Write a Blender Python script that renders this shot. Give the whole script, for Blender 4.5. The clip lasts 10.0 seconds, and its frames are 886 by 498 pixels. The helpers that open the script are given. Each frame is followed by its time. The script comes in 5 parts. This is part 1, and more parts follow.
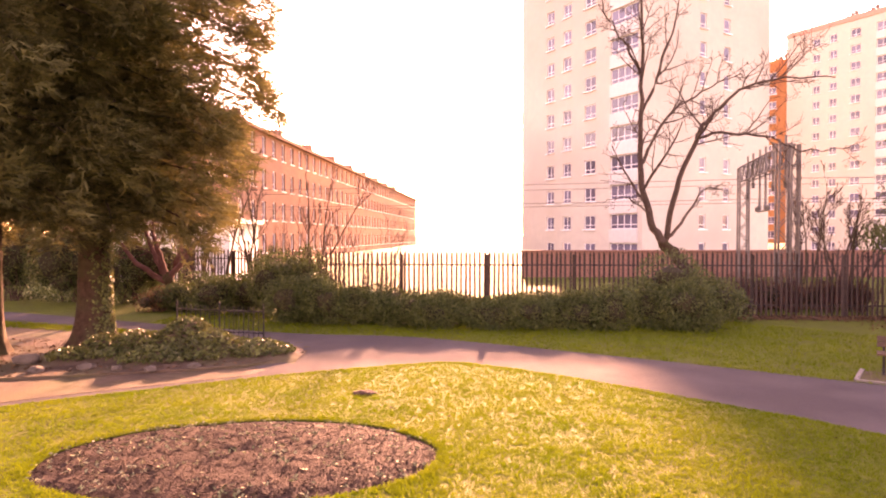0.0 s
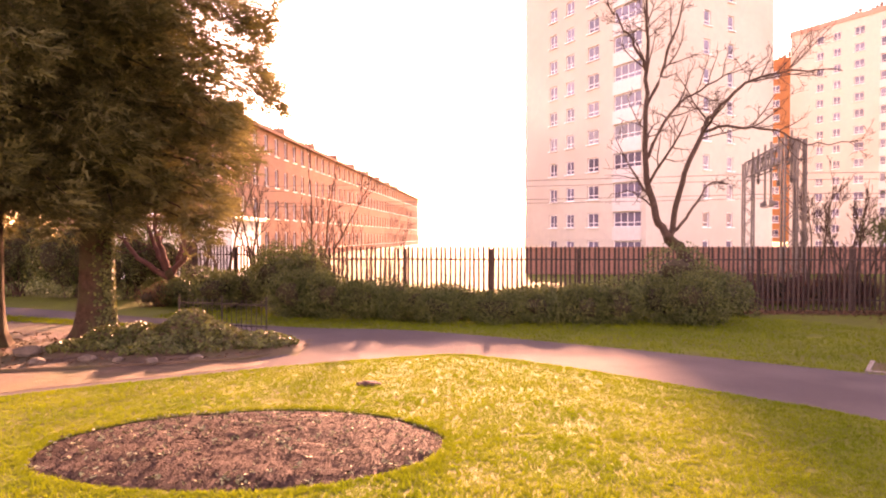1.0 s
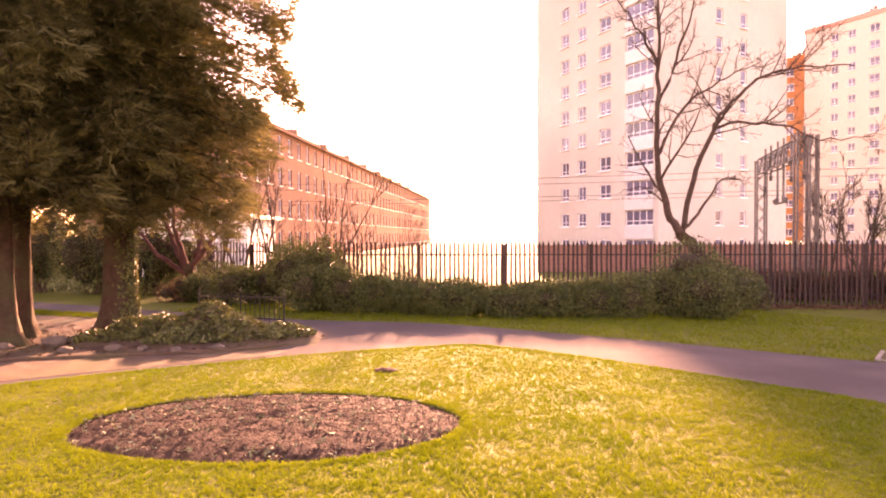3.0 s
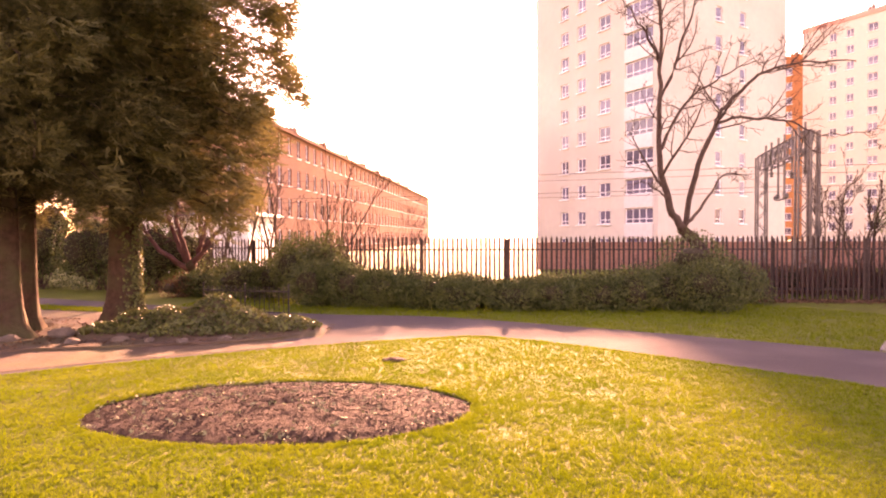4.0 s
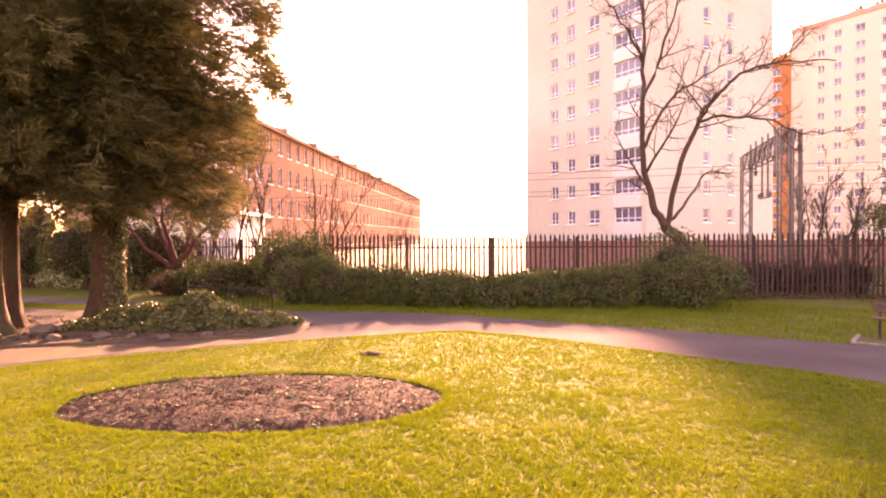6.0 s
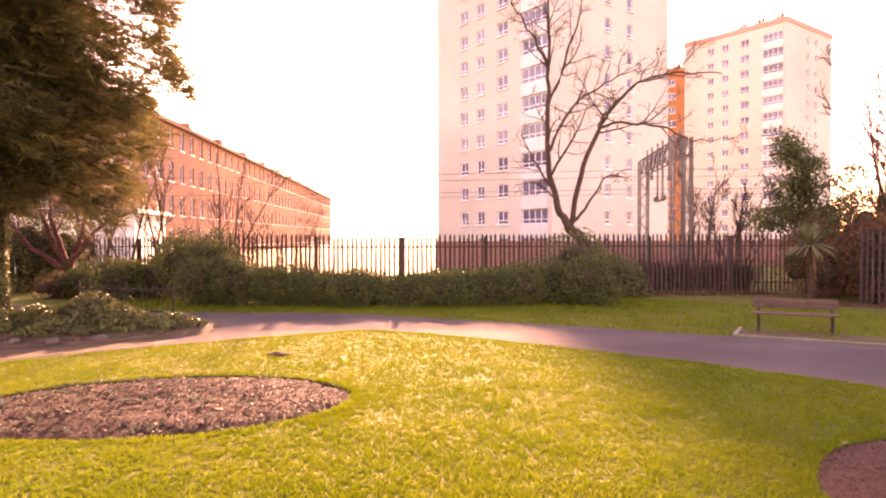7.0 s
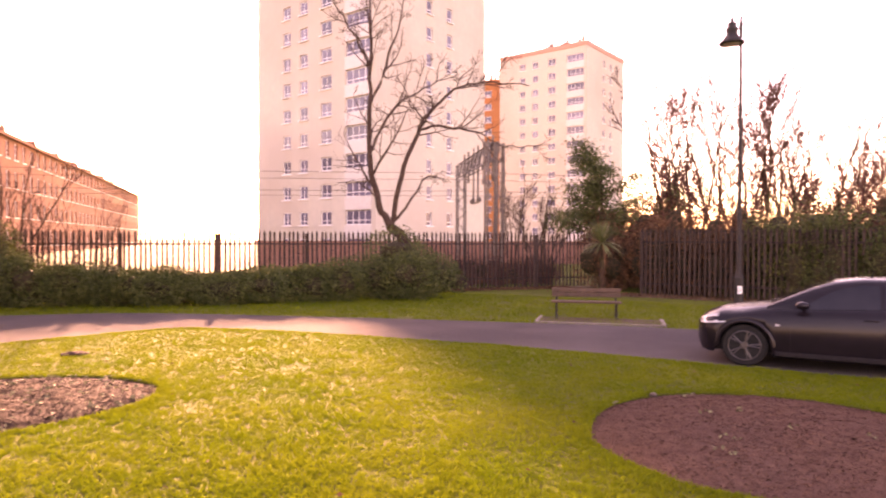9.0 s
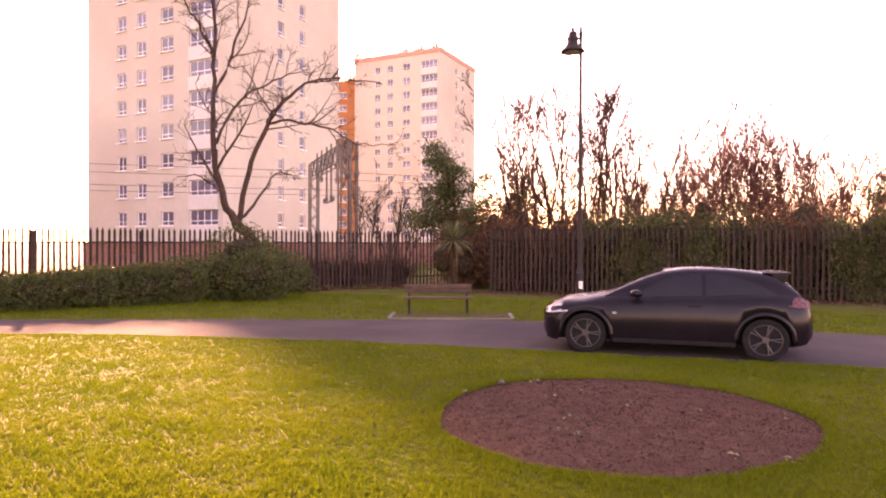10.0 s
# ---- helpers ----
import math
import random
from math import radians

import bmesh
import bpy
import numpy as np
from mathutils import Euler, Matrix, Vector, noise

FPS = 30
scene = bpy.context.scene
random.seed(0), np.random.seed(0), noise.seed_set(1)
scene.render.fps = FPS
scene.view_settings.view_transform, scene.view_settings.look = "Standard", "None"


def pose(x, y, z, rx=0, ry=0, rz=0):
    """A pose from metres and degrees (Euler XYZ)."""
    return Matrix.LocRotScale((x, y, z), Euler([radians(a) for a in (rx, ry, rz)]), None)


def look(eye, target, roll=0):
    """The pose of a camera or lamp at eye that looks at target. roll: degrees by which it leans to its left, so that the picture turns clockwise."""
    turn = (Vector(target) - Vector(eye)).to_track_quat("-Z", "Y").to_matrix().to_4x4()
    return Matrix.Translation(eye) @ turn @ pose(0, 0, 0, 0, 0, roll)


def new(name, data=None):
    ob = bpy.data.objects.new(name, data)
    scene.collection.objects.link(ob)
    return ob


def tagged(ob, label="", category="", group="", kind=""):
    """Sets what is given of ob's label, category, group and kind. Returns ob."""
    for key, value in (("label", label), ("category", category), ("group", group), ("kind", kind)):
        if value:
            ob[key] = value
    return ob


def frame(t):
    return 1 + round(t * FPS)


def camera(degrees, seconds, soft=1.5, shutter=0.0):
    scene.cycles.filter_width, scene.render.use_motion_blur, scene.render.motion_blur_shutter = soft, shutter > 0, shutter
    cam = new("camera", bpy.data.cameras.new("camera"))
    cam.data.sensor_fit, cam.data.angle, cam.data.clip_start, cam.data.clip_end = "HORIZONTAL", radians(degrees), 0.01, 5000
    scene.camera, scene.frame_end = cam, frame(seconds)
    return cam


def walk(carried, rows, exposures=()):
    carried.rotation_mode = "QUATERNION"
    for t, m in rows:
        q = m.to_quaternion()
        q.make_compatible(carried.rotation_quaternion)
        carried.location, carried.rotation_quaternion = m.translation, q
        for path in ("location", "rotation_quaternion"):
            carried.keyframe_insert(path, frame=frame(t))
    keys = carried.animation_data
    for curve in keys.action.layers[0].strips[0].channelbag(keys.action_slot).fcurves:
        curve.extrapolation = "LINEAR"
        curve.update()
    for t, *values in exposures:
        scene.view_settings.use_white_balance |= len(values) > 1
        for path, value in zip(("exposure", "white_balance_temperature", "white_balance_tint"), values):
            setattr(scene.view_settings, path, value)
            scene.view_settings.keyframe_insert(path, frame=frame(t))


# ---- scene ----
cam = camera(68.0, 10.0, soft=2.0, shutter=0.15)
PATH = [
    (0, (0.434, 0.79, 2.592), (0.461, 2.79, 2.551), 0.0),
    (0.5, (0.374, 0.843, 2.511), (0.4, 2.843, 2.471), 0.0),
    (1, (0.389, 0.934, 2.407), (0.409, 2.934, 2.366), -0.05),
    (1.5, (0.469, 0.939, 2.335), (0.483, 2.939, 2.294), -0.1),
    (2, (0.537, 0.824, 2.316), (0.534, 2.824, 2.275), -0.1),
    (2.5, (0.447, 0.705, 2.303), (0.43, 2.705, 2.264), -0.15),
    (4, (0.172, 0.61, 2.078), (0.162, 2.61, 2.039), -0.2),
    (4.5, (0.147, 0.595, 2.027), (0.135, 2.595, 1.99), -0.3),
    (5, (0.177, 0.532, 1.989), (0.167, 2.532, 1.954), -0.35),
    (6.3, (0.474, 0.425, 1.988), (0.51, 2.424, 1.95), -0.3),
    (6.5, (0.464, 0.4, 1.98), (0.569, 2.397, 1.943), -0.25),
    (7, (0.47, 0.373, 1.962), (0.75, 2.353, 1.925), -0.15),
    (7.5, (0.394, 0.356, 1.925), (0.809, 2.312, 1.891), -0.1),
    (8, (0.416, 0.293, 1.854), (0.829, 2.25, 1.82), -0.05),
    (8.5, (0.456, 0.22, 1.796), (0.917, 2.166, 1.764), -0.05),
    (9, (0.511, 0.11, 1.788), (1.3, 1.948, 1.759), 0.15),
    (9.5, (0.623, 0.259, 1.735), (1.725, 1.927, 1.717), 0.1),
    (10, (0.731, 0.328, 1.613), (1.9, 1.951, 1.596), 0.15),
]
walk(cam, [(t, look(*p)) for t, *p in PATH], exposures=[(0.0, 3.4, 12400, 84), (8.0, 3.35, 12000, 82), (10.0, 3.02, 11300, 79)])

# ---- light: low winter sun between the tenement and the tower ----
SUN_AZ, SUN_EL = 5.6, 13.5
world = bpy.data.worlds.new("sky")
scene.world = world
world.use_nodes = True
wn, wl = world.node_tree.nodes, world.node_tree.links
sky = wn.new("ShaderNodeTexSky")
sky.sky_type = "NISHITA"
sky.sun_disc = False
sky.sun_elevation, sky.sun_rotation = radians(SUN_EL), radians(SUN_AZ)
sky.dust_density, sky.air_density, sky.ozone_density = 1.1, 1.0, 1.4
wl.new(sky.outputs[0], wn["Background"].inputs[0])
wn["Background"].inputs[1].default_value = 0.15
sun_data = bpy.data.lights.new("sun", "SUN")
sun_data.energy, sun_data.angle, sun_data.color = 4.6, radians(1.5), (1.0, 0.86, 0.62)
sun = new("sun", sun_data)
sun_dir = Vector((math.sin(radians(SUN_AZ)) * math.cos(radians(SUN_EL)), math.cos(radians(SUN_AZ)) * math.cos(radians(SUN_EL)), math.sin(radians(SUN_EL))))
sun.matrix_world = look(sun_dir * 60, (0, 0, 0))


# ---- materials ----
def material(name, c1, c2=None, rough=0.8, scale=8.0, bump=0.0, bump_scale=60.0, metal=0.0, island=0.0, per_object=0.0, translucent=0.0, spec=0.5, coat=0.0, detail=6.0, stain=None, stain_scale=0.7):
    """Two colours mixed by noise, a slower stain over them, fine relief, and a spread of value from piece to piece."""
    m = bpy.data.materials.new(name)
    m.use_nodes = True
    n, l = m.node_tree.nodes, m.node_tree.links
    b = n["Principled BSDF"]
    c2 = c2 or tuple(v * 0.7 for v in c1)
    co = n.new("ShaderNodeTexCoord")
    nz = n.new("ShaderNodeTexNoise")
    nz.inputs["Scale"].default_value, nz.inputs["Detail"].default_value = scale, detail
    l.new(co.outputs["Object"], nz.inputs["Vector"])
    ramp = n.new("ShaderNodeValToRGB")
    ramp.color_ramp.elements[0].position, ramp.color_ramp.elements[1].position = 0.32, 0.68
    ramp.color_ramp.elements[0].color, ramp.color_ramp.elements[1].color = (*c1, 1), (*c2, 1)
    l.new(nz.outputs["Fac"], ramp.inputs[0])
    col = ramp.outputs[0]
    if stain:
        nz2 = n.new("ShaderNodeTexNoise")
        nz2.inputs["Scale"].default_value, nz2.inputs["Detail"].default_value = stain_scale, 4
        l.new(co.outputs["Object"], nz2.inputs["Vector"])
        r2 = n.new("ShaderNodeValToRGB")
        r2.color_ramp.elements[0].position, r2.color_ramp.elements[1].position = 0.42, 0.66
        l.new(nz2.outputs["Fac"], r2.inputs[0])
        mx = n.new("ShaderNodeMixRGB")
        mx.inputs[2].default_value = (*stain, 1)
        l.new(r2.outputs[0], mx.inputs[0])
        l.new(col, mx.inputs[1])
        col = mx.outputs[0]
    if island or per_object:
        hs = n.new("ShaderNodeHueSaturation")
        mr = n.new("ShaderNodeMapRange")
        amount = island or per_object
        mr.inputs["To Min"].default_value, mr.inputs["To Max"].default_value = 1 - amount, 1 + amount
        src = n.new("ShaderNodeNewGeometry").outputs["Random Per Island"] if island else n.new("ShaderNodeObjectInfo").outputs["Random"]
        l.new(src, mr.inputs["Value"])
        l.new(mr.outputs[0], hs.inputs["Value"])
        l.new(col, hs.inputs["Color"])
        col = hs.outputs[0]
    l.new(col, b.inputs["Base Color"])
    b.inputs["Roughness"].default_value, b.inputs["Metallic"].default_value = rough, metal
    b.inputs["Specular IOR Level"].default_value = spec
    b.inputs["Coat Weight"].default_value = coat
    if bump:
        nb = n.new("ShaderNodeTexNoise")
        nb.inputs["Scale"].default_value, nb.inputs["Detail"].default_value = bump_scale, 5
        l.new(co.outputs["Object"], nb.inputs["Vector"])
        bp = n.new("ShaderNodeBump")
        bp.inputs["Strength"].default_value, bp.inputs["Distance"].default_value = bump, 0.02
        l.new(nb.outputs["Fac"], bp.inputs["Height"])
        l.new(bp.outputs[0], b.inputs["Normal"])
    if translucent:
        tr = n.new("ShaderNodeBsdfTranslucent")
        l.new(col, tr.inputs["Color"])
        mix = n.new("ShaderNodeMixShader")
        mix.inputs[0].default_value = translucent
        l.new(b.outputs[0], mix.inputs[1])
        l.new(tr.outputs[0], mix.inputs[2])
        l.new(mix.outputs[0], n["Material Output"].inputs[0])
    return m


M_EARTH = material("earth", (0.06, 0.036, 0.024), (0.10, 0.06, 0.042), 0.95, 6, 0.8, 40, stain=(0.07, 0.06, 0.026), spec=0.2)
M_SOIL = material("soil", (0.028, 0.014, 0.010), (0.050, 0.026, 0.019), 0.95, 9, 1.0, 45, stain=(0.04, 0.02, 0.015), spec=0.15)
M_CHIP = material("bark_chip", (0.022, 0.012, 0.009), (0.040, 0.022, 0.016), 0.95, 20, island=0.4, spec=0.05)
M_DRYSOIL = material("dry_red_soil", (0.085, 0.040, 0.028), (0.13, 0.065, 0.046), 0.95, 9, 1.0, 45, stain=(0.10, 0.05, 0.038), spec=0.1)
M_CRUMB = material("soil_crumb", (0.075, 0.036, 0.026), (0.125, 0.066, 0.048), 0.95, 20, island=0.45, spec=0.05)
M_TURF = material("turf", (0.055, 0.075, 0.008), (0.085, 0.10, 0.012), 0.9, 5, 1.0, 50, stain=(0.06, 0.07, 0.012), stain_scale=0.9, spec=0.1)
M_GRASS = material("grass_blade", (0.085, 0.135, 0.008), (0.125, 0.16, 0.012), 0.8, 0.8, island=0.22, translucent=0.42, spec=0.05)
M_ASPHALT = material("asphalt", (0.050, 0.042, 0.042), (0.072, 0.060, 0.060), 1.0, 60, 0.3, 140, stain=(0.082, 0.068, 0.066), stain_scale=0.5, spec=0.05)
M_BARK = material("bark", (0.034, 0.018, 0.012), (0.064, 0.035, 0.024), 0.95, 9, 1.0, 22, stain=(0.05, 0.045, 0.022), stain_scale=2, spec=0.1)
M_TWIG = material("twig_bark", (0.05, 0.03, 0.024), (0.085, 0.052, 0.04), 0.9, 6, 0.5, 40, spec=0.1)
M_TWIG_RED = material("red_twig_bark", (0.065, 0.026, 0.024), (0.10, 0.045, 0.038), 0.9, 4, spec=0.1)
M_NEEDLE = material("conifer_spray", (0.085, 0.08, 0.03), (0.12, 0.105, 0.042), 0.85, 1.2, island=0.35, translucent=0.3, spec=0.08)
M_LEAF = material("evergreen_leaf", (0.045, 0.065, 0.02), (0.075, 0.09, 0.028), 0.65, 1.5, island=0.45, translucent=0.2, spec=0.25)
# near-black brown: the shade deep inside a shrub, put into the colour
M_INNER = material("shade_core", (0.022, 0.02, 0.011), (0.045, 0.034, 0.02), 0.9, 14, 1.0, 30, spec=0.1)
M_PALM = material("palm_leaf", (0.085, 0.11, 0.04), (0.12, 0.135, 0.055), 0.6, 2.0, island=0.3, translucent=0.2, spec=0.3)
M_SEEDLING = material("seedling_leaf", (0.12, 0.13, 0.06), (0.18, 0.16, 0.09), 0.8, 3.0, island=0.4, spec=0.2)
M_IVY = material("ivy_leaf", (0.05, 0.062, 0.018), (0.09, 0.095, 0.026), 0.6, 2.0, island=0.5, translucent=0.25, spec=0.3)
M_DRY = material("dry_leaf", (0.085, 0.04, 0.024), (0.14, 0.072, 0.04), 0.9, 2.0, island=0.5, translucent=0.08, spec=0.1)
M_PALE = material("palisade_steel", (0.034, 0.022, 0.019), (0.062, 0.041, 0.034), 0.85, 7, 0.2, 50, per_object=0.3, spec=0.15)
M_RENDER = material("cream_render", (0.47, 0.425, 0.365), (0.52, 0.465, 0.395), 0.95, 1.5, 0.3, 30, stain=(0.45, 0.385, 0.325), stain_scale=0.12, spec=0.15)
M_BAND = material("red_parapet", (0.48, 0.22, 0.17), (0.54, 0.27, 0.20), 0.85, 2)
M_ORANGE = material("orange_cladding", (0.40, 0.15, 0.055), (0.46, 0.18, 0.07), 0.8, 2, stain=(0.37, 0.13, 0.05), stain_scale=0.15)
M_WHITEPVC = material("white_window_frame", (0.72, 0.70, 0.70), (0.80, 0.78, 0.78), 0.4, 3)
M_PANEL = material("pale_balcony_panel", (0.50, 0.47, 0.44), (0.56, 0.52, 0.49), 0.6, 3)
M_GLASS = material("window_glass", (0.09, 0.085, 0.12), (0.16, 0.15, 0.21), 0.06, 0.4, spec=0.6, per_object=0.4)
M_SANDSTONE = material("red_sandstone", (0.24, 0.11, 0.075), (0.31, 0.15, 0.10), 0.9, 2, 0.4, 20, stain=(0.22, 0.11, 0.08), stain_scale=0.25)
M_SLATE = material("slate_roof", (0.09, 0.085, 0.09), (0.14, 0.13, 0.135), 0.6, 3, 0.4, 12)
M_IRON = material("black_iron", (0.016, 0.012, 0.011), (0.026, 0.02, 0.018), 0.6, 12, 0.2, 60, spec=0.25)
M_STEEL = material("weathered_steel", (0.10, 0.085, 0.075), (0.17, 0.14, 0.12), 0.6, 6, metal=0.4)
M_WOOD = material("bench_plank", (0.05, 0.026, 0.016), (0.085, 0.046, 0.028), 0.65, 5, 0.4, 30, per_object=0.2, spec=0.25)
M_CONC = material("concrete_kerb", (0.13, 0.105, 0.09), (0.19, 0.155, 0.135), 0.9, 12, 0.4, 60)
M_STONE = material("field_stone", (0.06, 0.04, 0.03), (0.10, 0.07, 0.052), 0.9, 6, 0.6, 25)
M_PAINT = material("black_car_paint", (0.008, 0.006, 0.008), (0.011, 0.008, 0.011), 0.2, 3, spec=0.2)
M_CARGLASS = material("tinted_car_glass", (0.008, 0.008, 0.012), (0.012, 0.012, 0.016), 0.06, 3, spec=0.3)
M_RUBBER = material("tyre_rubber", (0.012, 0.012, 0.012), (0.02, 0.019, 0.019), 0.95, 20, spec=0.04)
# black plastic parts; also the darkness of rooms inside the buildings
M_BLACK = material("black_plastic_dark_core", (0.012, 0.011, 0.012), (0.018, 0.016, 0.017), 0.8, 30, spec=0.06)
M_ALLOY = material("grey_alloy", (0.055, 0.05, 0.05), (0.085, 0.08, 0.08), 0.45, 10, metal=0.8)
M_HEADLIGHT = material("headlight_lens", (0.26, 0.25, 0.26), (0.42, 0.41, 0.42), 0.15, 25, spec=0.6, coat=0.5)
M_TAIL = material("tail_light_lens", (0.06, 0.008, 0.010), (0.16, 0.07, 0.07), 0.3, 25, spec=0.3)
M_CALIPER = material("red_caliper", (0.45, 0.02, 0.02), (0.5, 0.03, 0.03), 0.4)
M_WHITE = material("white_label", (0.75, 0.74, 0.72), (0.8, 0.8, 0.78), 0.6)
M_WHITEWASH = material("white_render", (0.66, 0.62, 0.58), (0.74, 0.70, 0.66), 0.9, 1, stain=(0.58, 0.53, 0.48))
M_BRICK = material("brown_brick", (0.20, 0.085, 0.06), (0.28, 0.13, 0.09), 0.9, 9, 0.4, 20)


# ---- mesh helpers ----
def mesh_object(name, verts, faces, mat, parent=None, smooth=False):
    me = bpy.data.meshes.new(name)
    me.from_pydata([tuple(v) for v in verts], [], faces)
    me.materials.append(mat)
    if smooth:
        me.polygons.foreach_set("use_smooth", [True] * len(me.polygons))
    me.update()
    ob = new(name, me)
    if parent:
        ob.parent = parent
    return ob


def part(name, bm, mat, parent=None, label="", smooth=False):
    me = bpy.data.meshes.new(name)
    bmesh.ops.recalc_face_normals(bm, faces=bm.faces)
    bm.to_mesh(me)
    bm.free()
    me.materials.append(mat)
    if smooth:
        me.polygons.foreach_set("use_smooth", [True] * len(me.polygons))
    ob = new(name, me)
    if parent:
        ob.parent = parent
    if label:
        ob["label"] = label
    return ob


def shared(name, ob, parent, m):
    """Another object on the mesh of ob."""
    o = new(name, ob.data)
    o.parent = parent
    o.matrix_basis = m
    return o


def empty(name, m=None):
    o = new(name)
    if m is not None:
        o.matrix_world = m
    return o


def box(bm, lo, hi, bevel=0.0, m=None):
    c = [(a + b) / 2 for a, b in zip(lo, hi)]
    s = [abs(b - a) for a, b in zip(lo, hi)]
    r = bmesh.ops.create_cube(bm, size=1.0, matrix=(m or Matrix()) @ Matrix.Translation(c) @ Matrix.Diagonal((*s, 1)))
    if bevel:
        edges = list({e for v in r["verts"] for e in v.link_edges})
        bmesh.ops.bevel(bm, geom=edges, offset=bevel, segments=2, affect="EDGES", profile=0.5)


def rod(bm, a, b, r1, r2=None, seg=8):
    a, b = Vector(a), Vector(b)
    d = b - a
    m = Matrix.Translation((a + b) / 2) @ d.to_track_quat("Z", "Y").to_matrix().to_4x4()
    bmesh.ops.create_cone(bm, cap_ends=True, segments=seg, radius1=r1, radius2=r1 if r2 is None else r2, depth=d.length, matrix=m)


def lathe(bm, profile, seg=16, m=None):
    """Turns (radius, height) pairs round z."""
    m = m or Matrix()
    rings = []
    for r, z in profile:
        rings.append([bm.verts.new(m @ Vector((r * math.cos(2 * math.pi * i / seg), r * math.sin(2 * math.pi * i / seg), z))) for i in range(seg)])
    for a, b in zip(rings, rings[1:]):
        for i in range(seg):
            bm.faces.new((a[i], a[(i + 1) % seg], b[(i + 1) % seg], b[i]))
    bm.faces.new(rings[0][::-1])
    bm.faces.new(rings[-1])


def smooth_line(pts, steps=8, closed=False):
    """Catmull-Rom through the points."""
    p = [np.array(q, float) for q in pts]
    n = len(p)
    out = []
    for i in range(n if closed else n - 1):
        if closed:
            a, b, c, d = p[i - 1], p[i], p[(i + 1) % n], p[(i + 2) % n]
        else:
            a, b, c, d = p[max(i - 1, 0)], p[i], p[i + 1], p[min(i + 2, n - 1)]
        for k in range(steps):
            t = k / steps
            out.append(0.5 * (2 * b + (c - a) * t + (2 * a - 5 * b + 4 * c - d) * t * t + (3 * b - a - 3 * c + d) * t ** 3))
    if not closed:
        out.append(p[-1])
    return out


def sheet(name, outline, z, mat, holes=(), drop=0.06, parent=None):
    """A flat piece with an outline and holes, and a rim that goes down."""
    bm = bmesh.new()
    edges = []
    for loop in (outline, *holes):
        vs = [bm.verts.new((q[0], q[1], z)) for q in loop]
        es = [bm.edges.new((vs[i], vs[(i + 1) % len(vs)])) for i in range(len(vs))]
        edges += es
    bmesh.ops.triangle_fill(bm, use_beauty=True, edges=edges)
    bmesh.ops.recalc_face_normals(bm, faces=bm.faces)
    if bm.faces and sum(f.normal.z for f in bm.faces) < 0:
        bmesh.ops.reverse_faces(bm, faces=bm.faces)
    rim = [e for e in bm.edges if len(e.link_faces) == 1]
    for e in rim:
        a, b = e.verts
        c, d = bm.verts.new(b.co - Vector((0, 0, drop))), bm.verts.new(a.co - Vector((0, 0, drop)))
        bm.faces.new((a, b, c, d))
    me = bpy.data.meshes.new(name)
    bm.to_mesh(me)
    bm.free()
    me.materials.append(mat)
    ob = new(name, me)
    if parent:
        ob.parent = parent
    return ob


def inside(px, py, loop):
    """Which of the points lie inside the loop."""
    ok = np.zeros(len(px), bool)
    n = len(loop)
    for i in range(n):
        x1, y1 = loop[i][0], loop[i][1]
        x2, y2 = loop[(i + 1) % n][0], loop[(i + 1) % n][1]
        cross = ((y1 > py) != (y2 > py)) & (px < (x2 - x1) * (py - y1) / (y2 - y1 + 1e-12) + x1)
        ok ^= cross
    return ok


def unit(v):
    return v / np.maximum(np.linalg.norm(v, axis=-1, keepdims=True), 1e-9)


def leaves(name, centre, normal, along, length, width, mat, parent=None, fold=0.25):
    """One mesh of many folded leaves: base, two sides, tip."""
    n = len(centre)
    side = unit(np.cross(normal, along))
    L, W = length[:, None], width[:, None]
    base = centre - along * L * 0.5
    tip = centre + along * L * 0.5
    a = centre + side * W * 0.5 + normal * W * fold
    b = centre - side * W * 0.5 + normal * W * fold
    v = np.stack([base, a, tip, b], 1).reshape(-1, 3)
    k = np.arange(n)[:, None] * 4
    f = np.concatenate([k + np.array([[0, 1, 2]]), k + np.array([[0, 2, 3]])], 0)
    return tri_mesh(name, v, f, mat, parent)


def tri_mesh(name, v, f, mat, parent=None):
    me = bpy.data.meshes.new(name)
    me.vertices.add(len(v))
    me.vertices.foreach_set("co", np.asarray(v, np.float32).ravel())
    me.loops.add(len(f) * 3)
    me.polygons.add(len(f))
    me.loops.foreach_set("vertex_index", np.asarray(f, np.int32).ravel())
    me.polygons.foreach_set("loop_start", np.arange(len(f), dtype=np.int32) * 3)
    me.update(calc_edges=True)
    me.materials.append(mat)
    ob = new(name, me)
    if parent:
        ob.parent = parent
    return ob


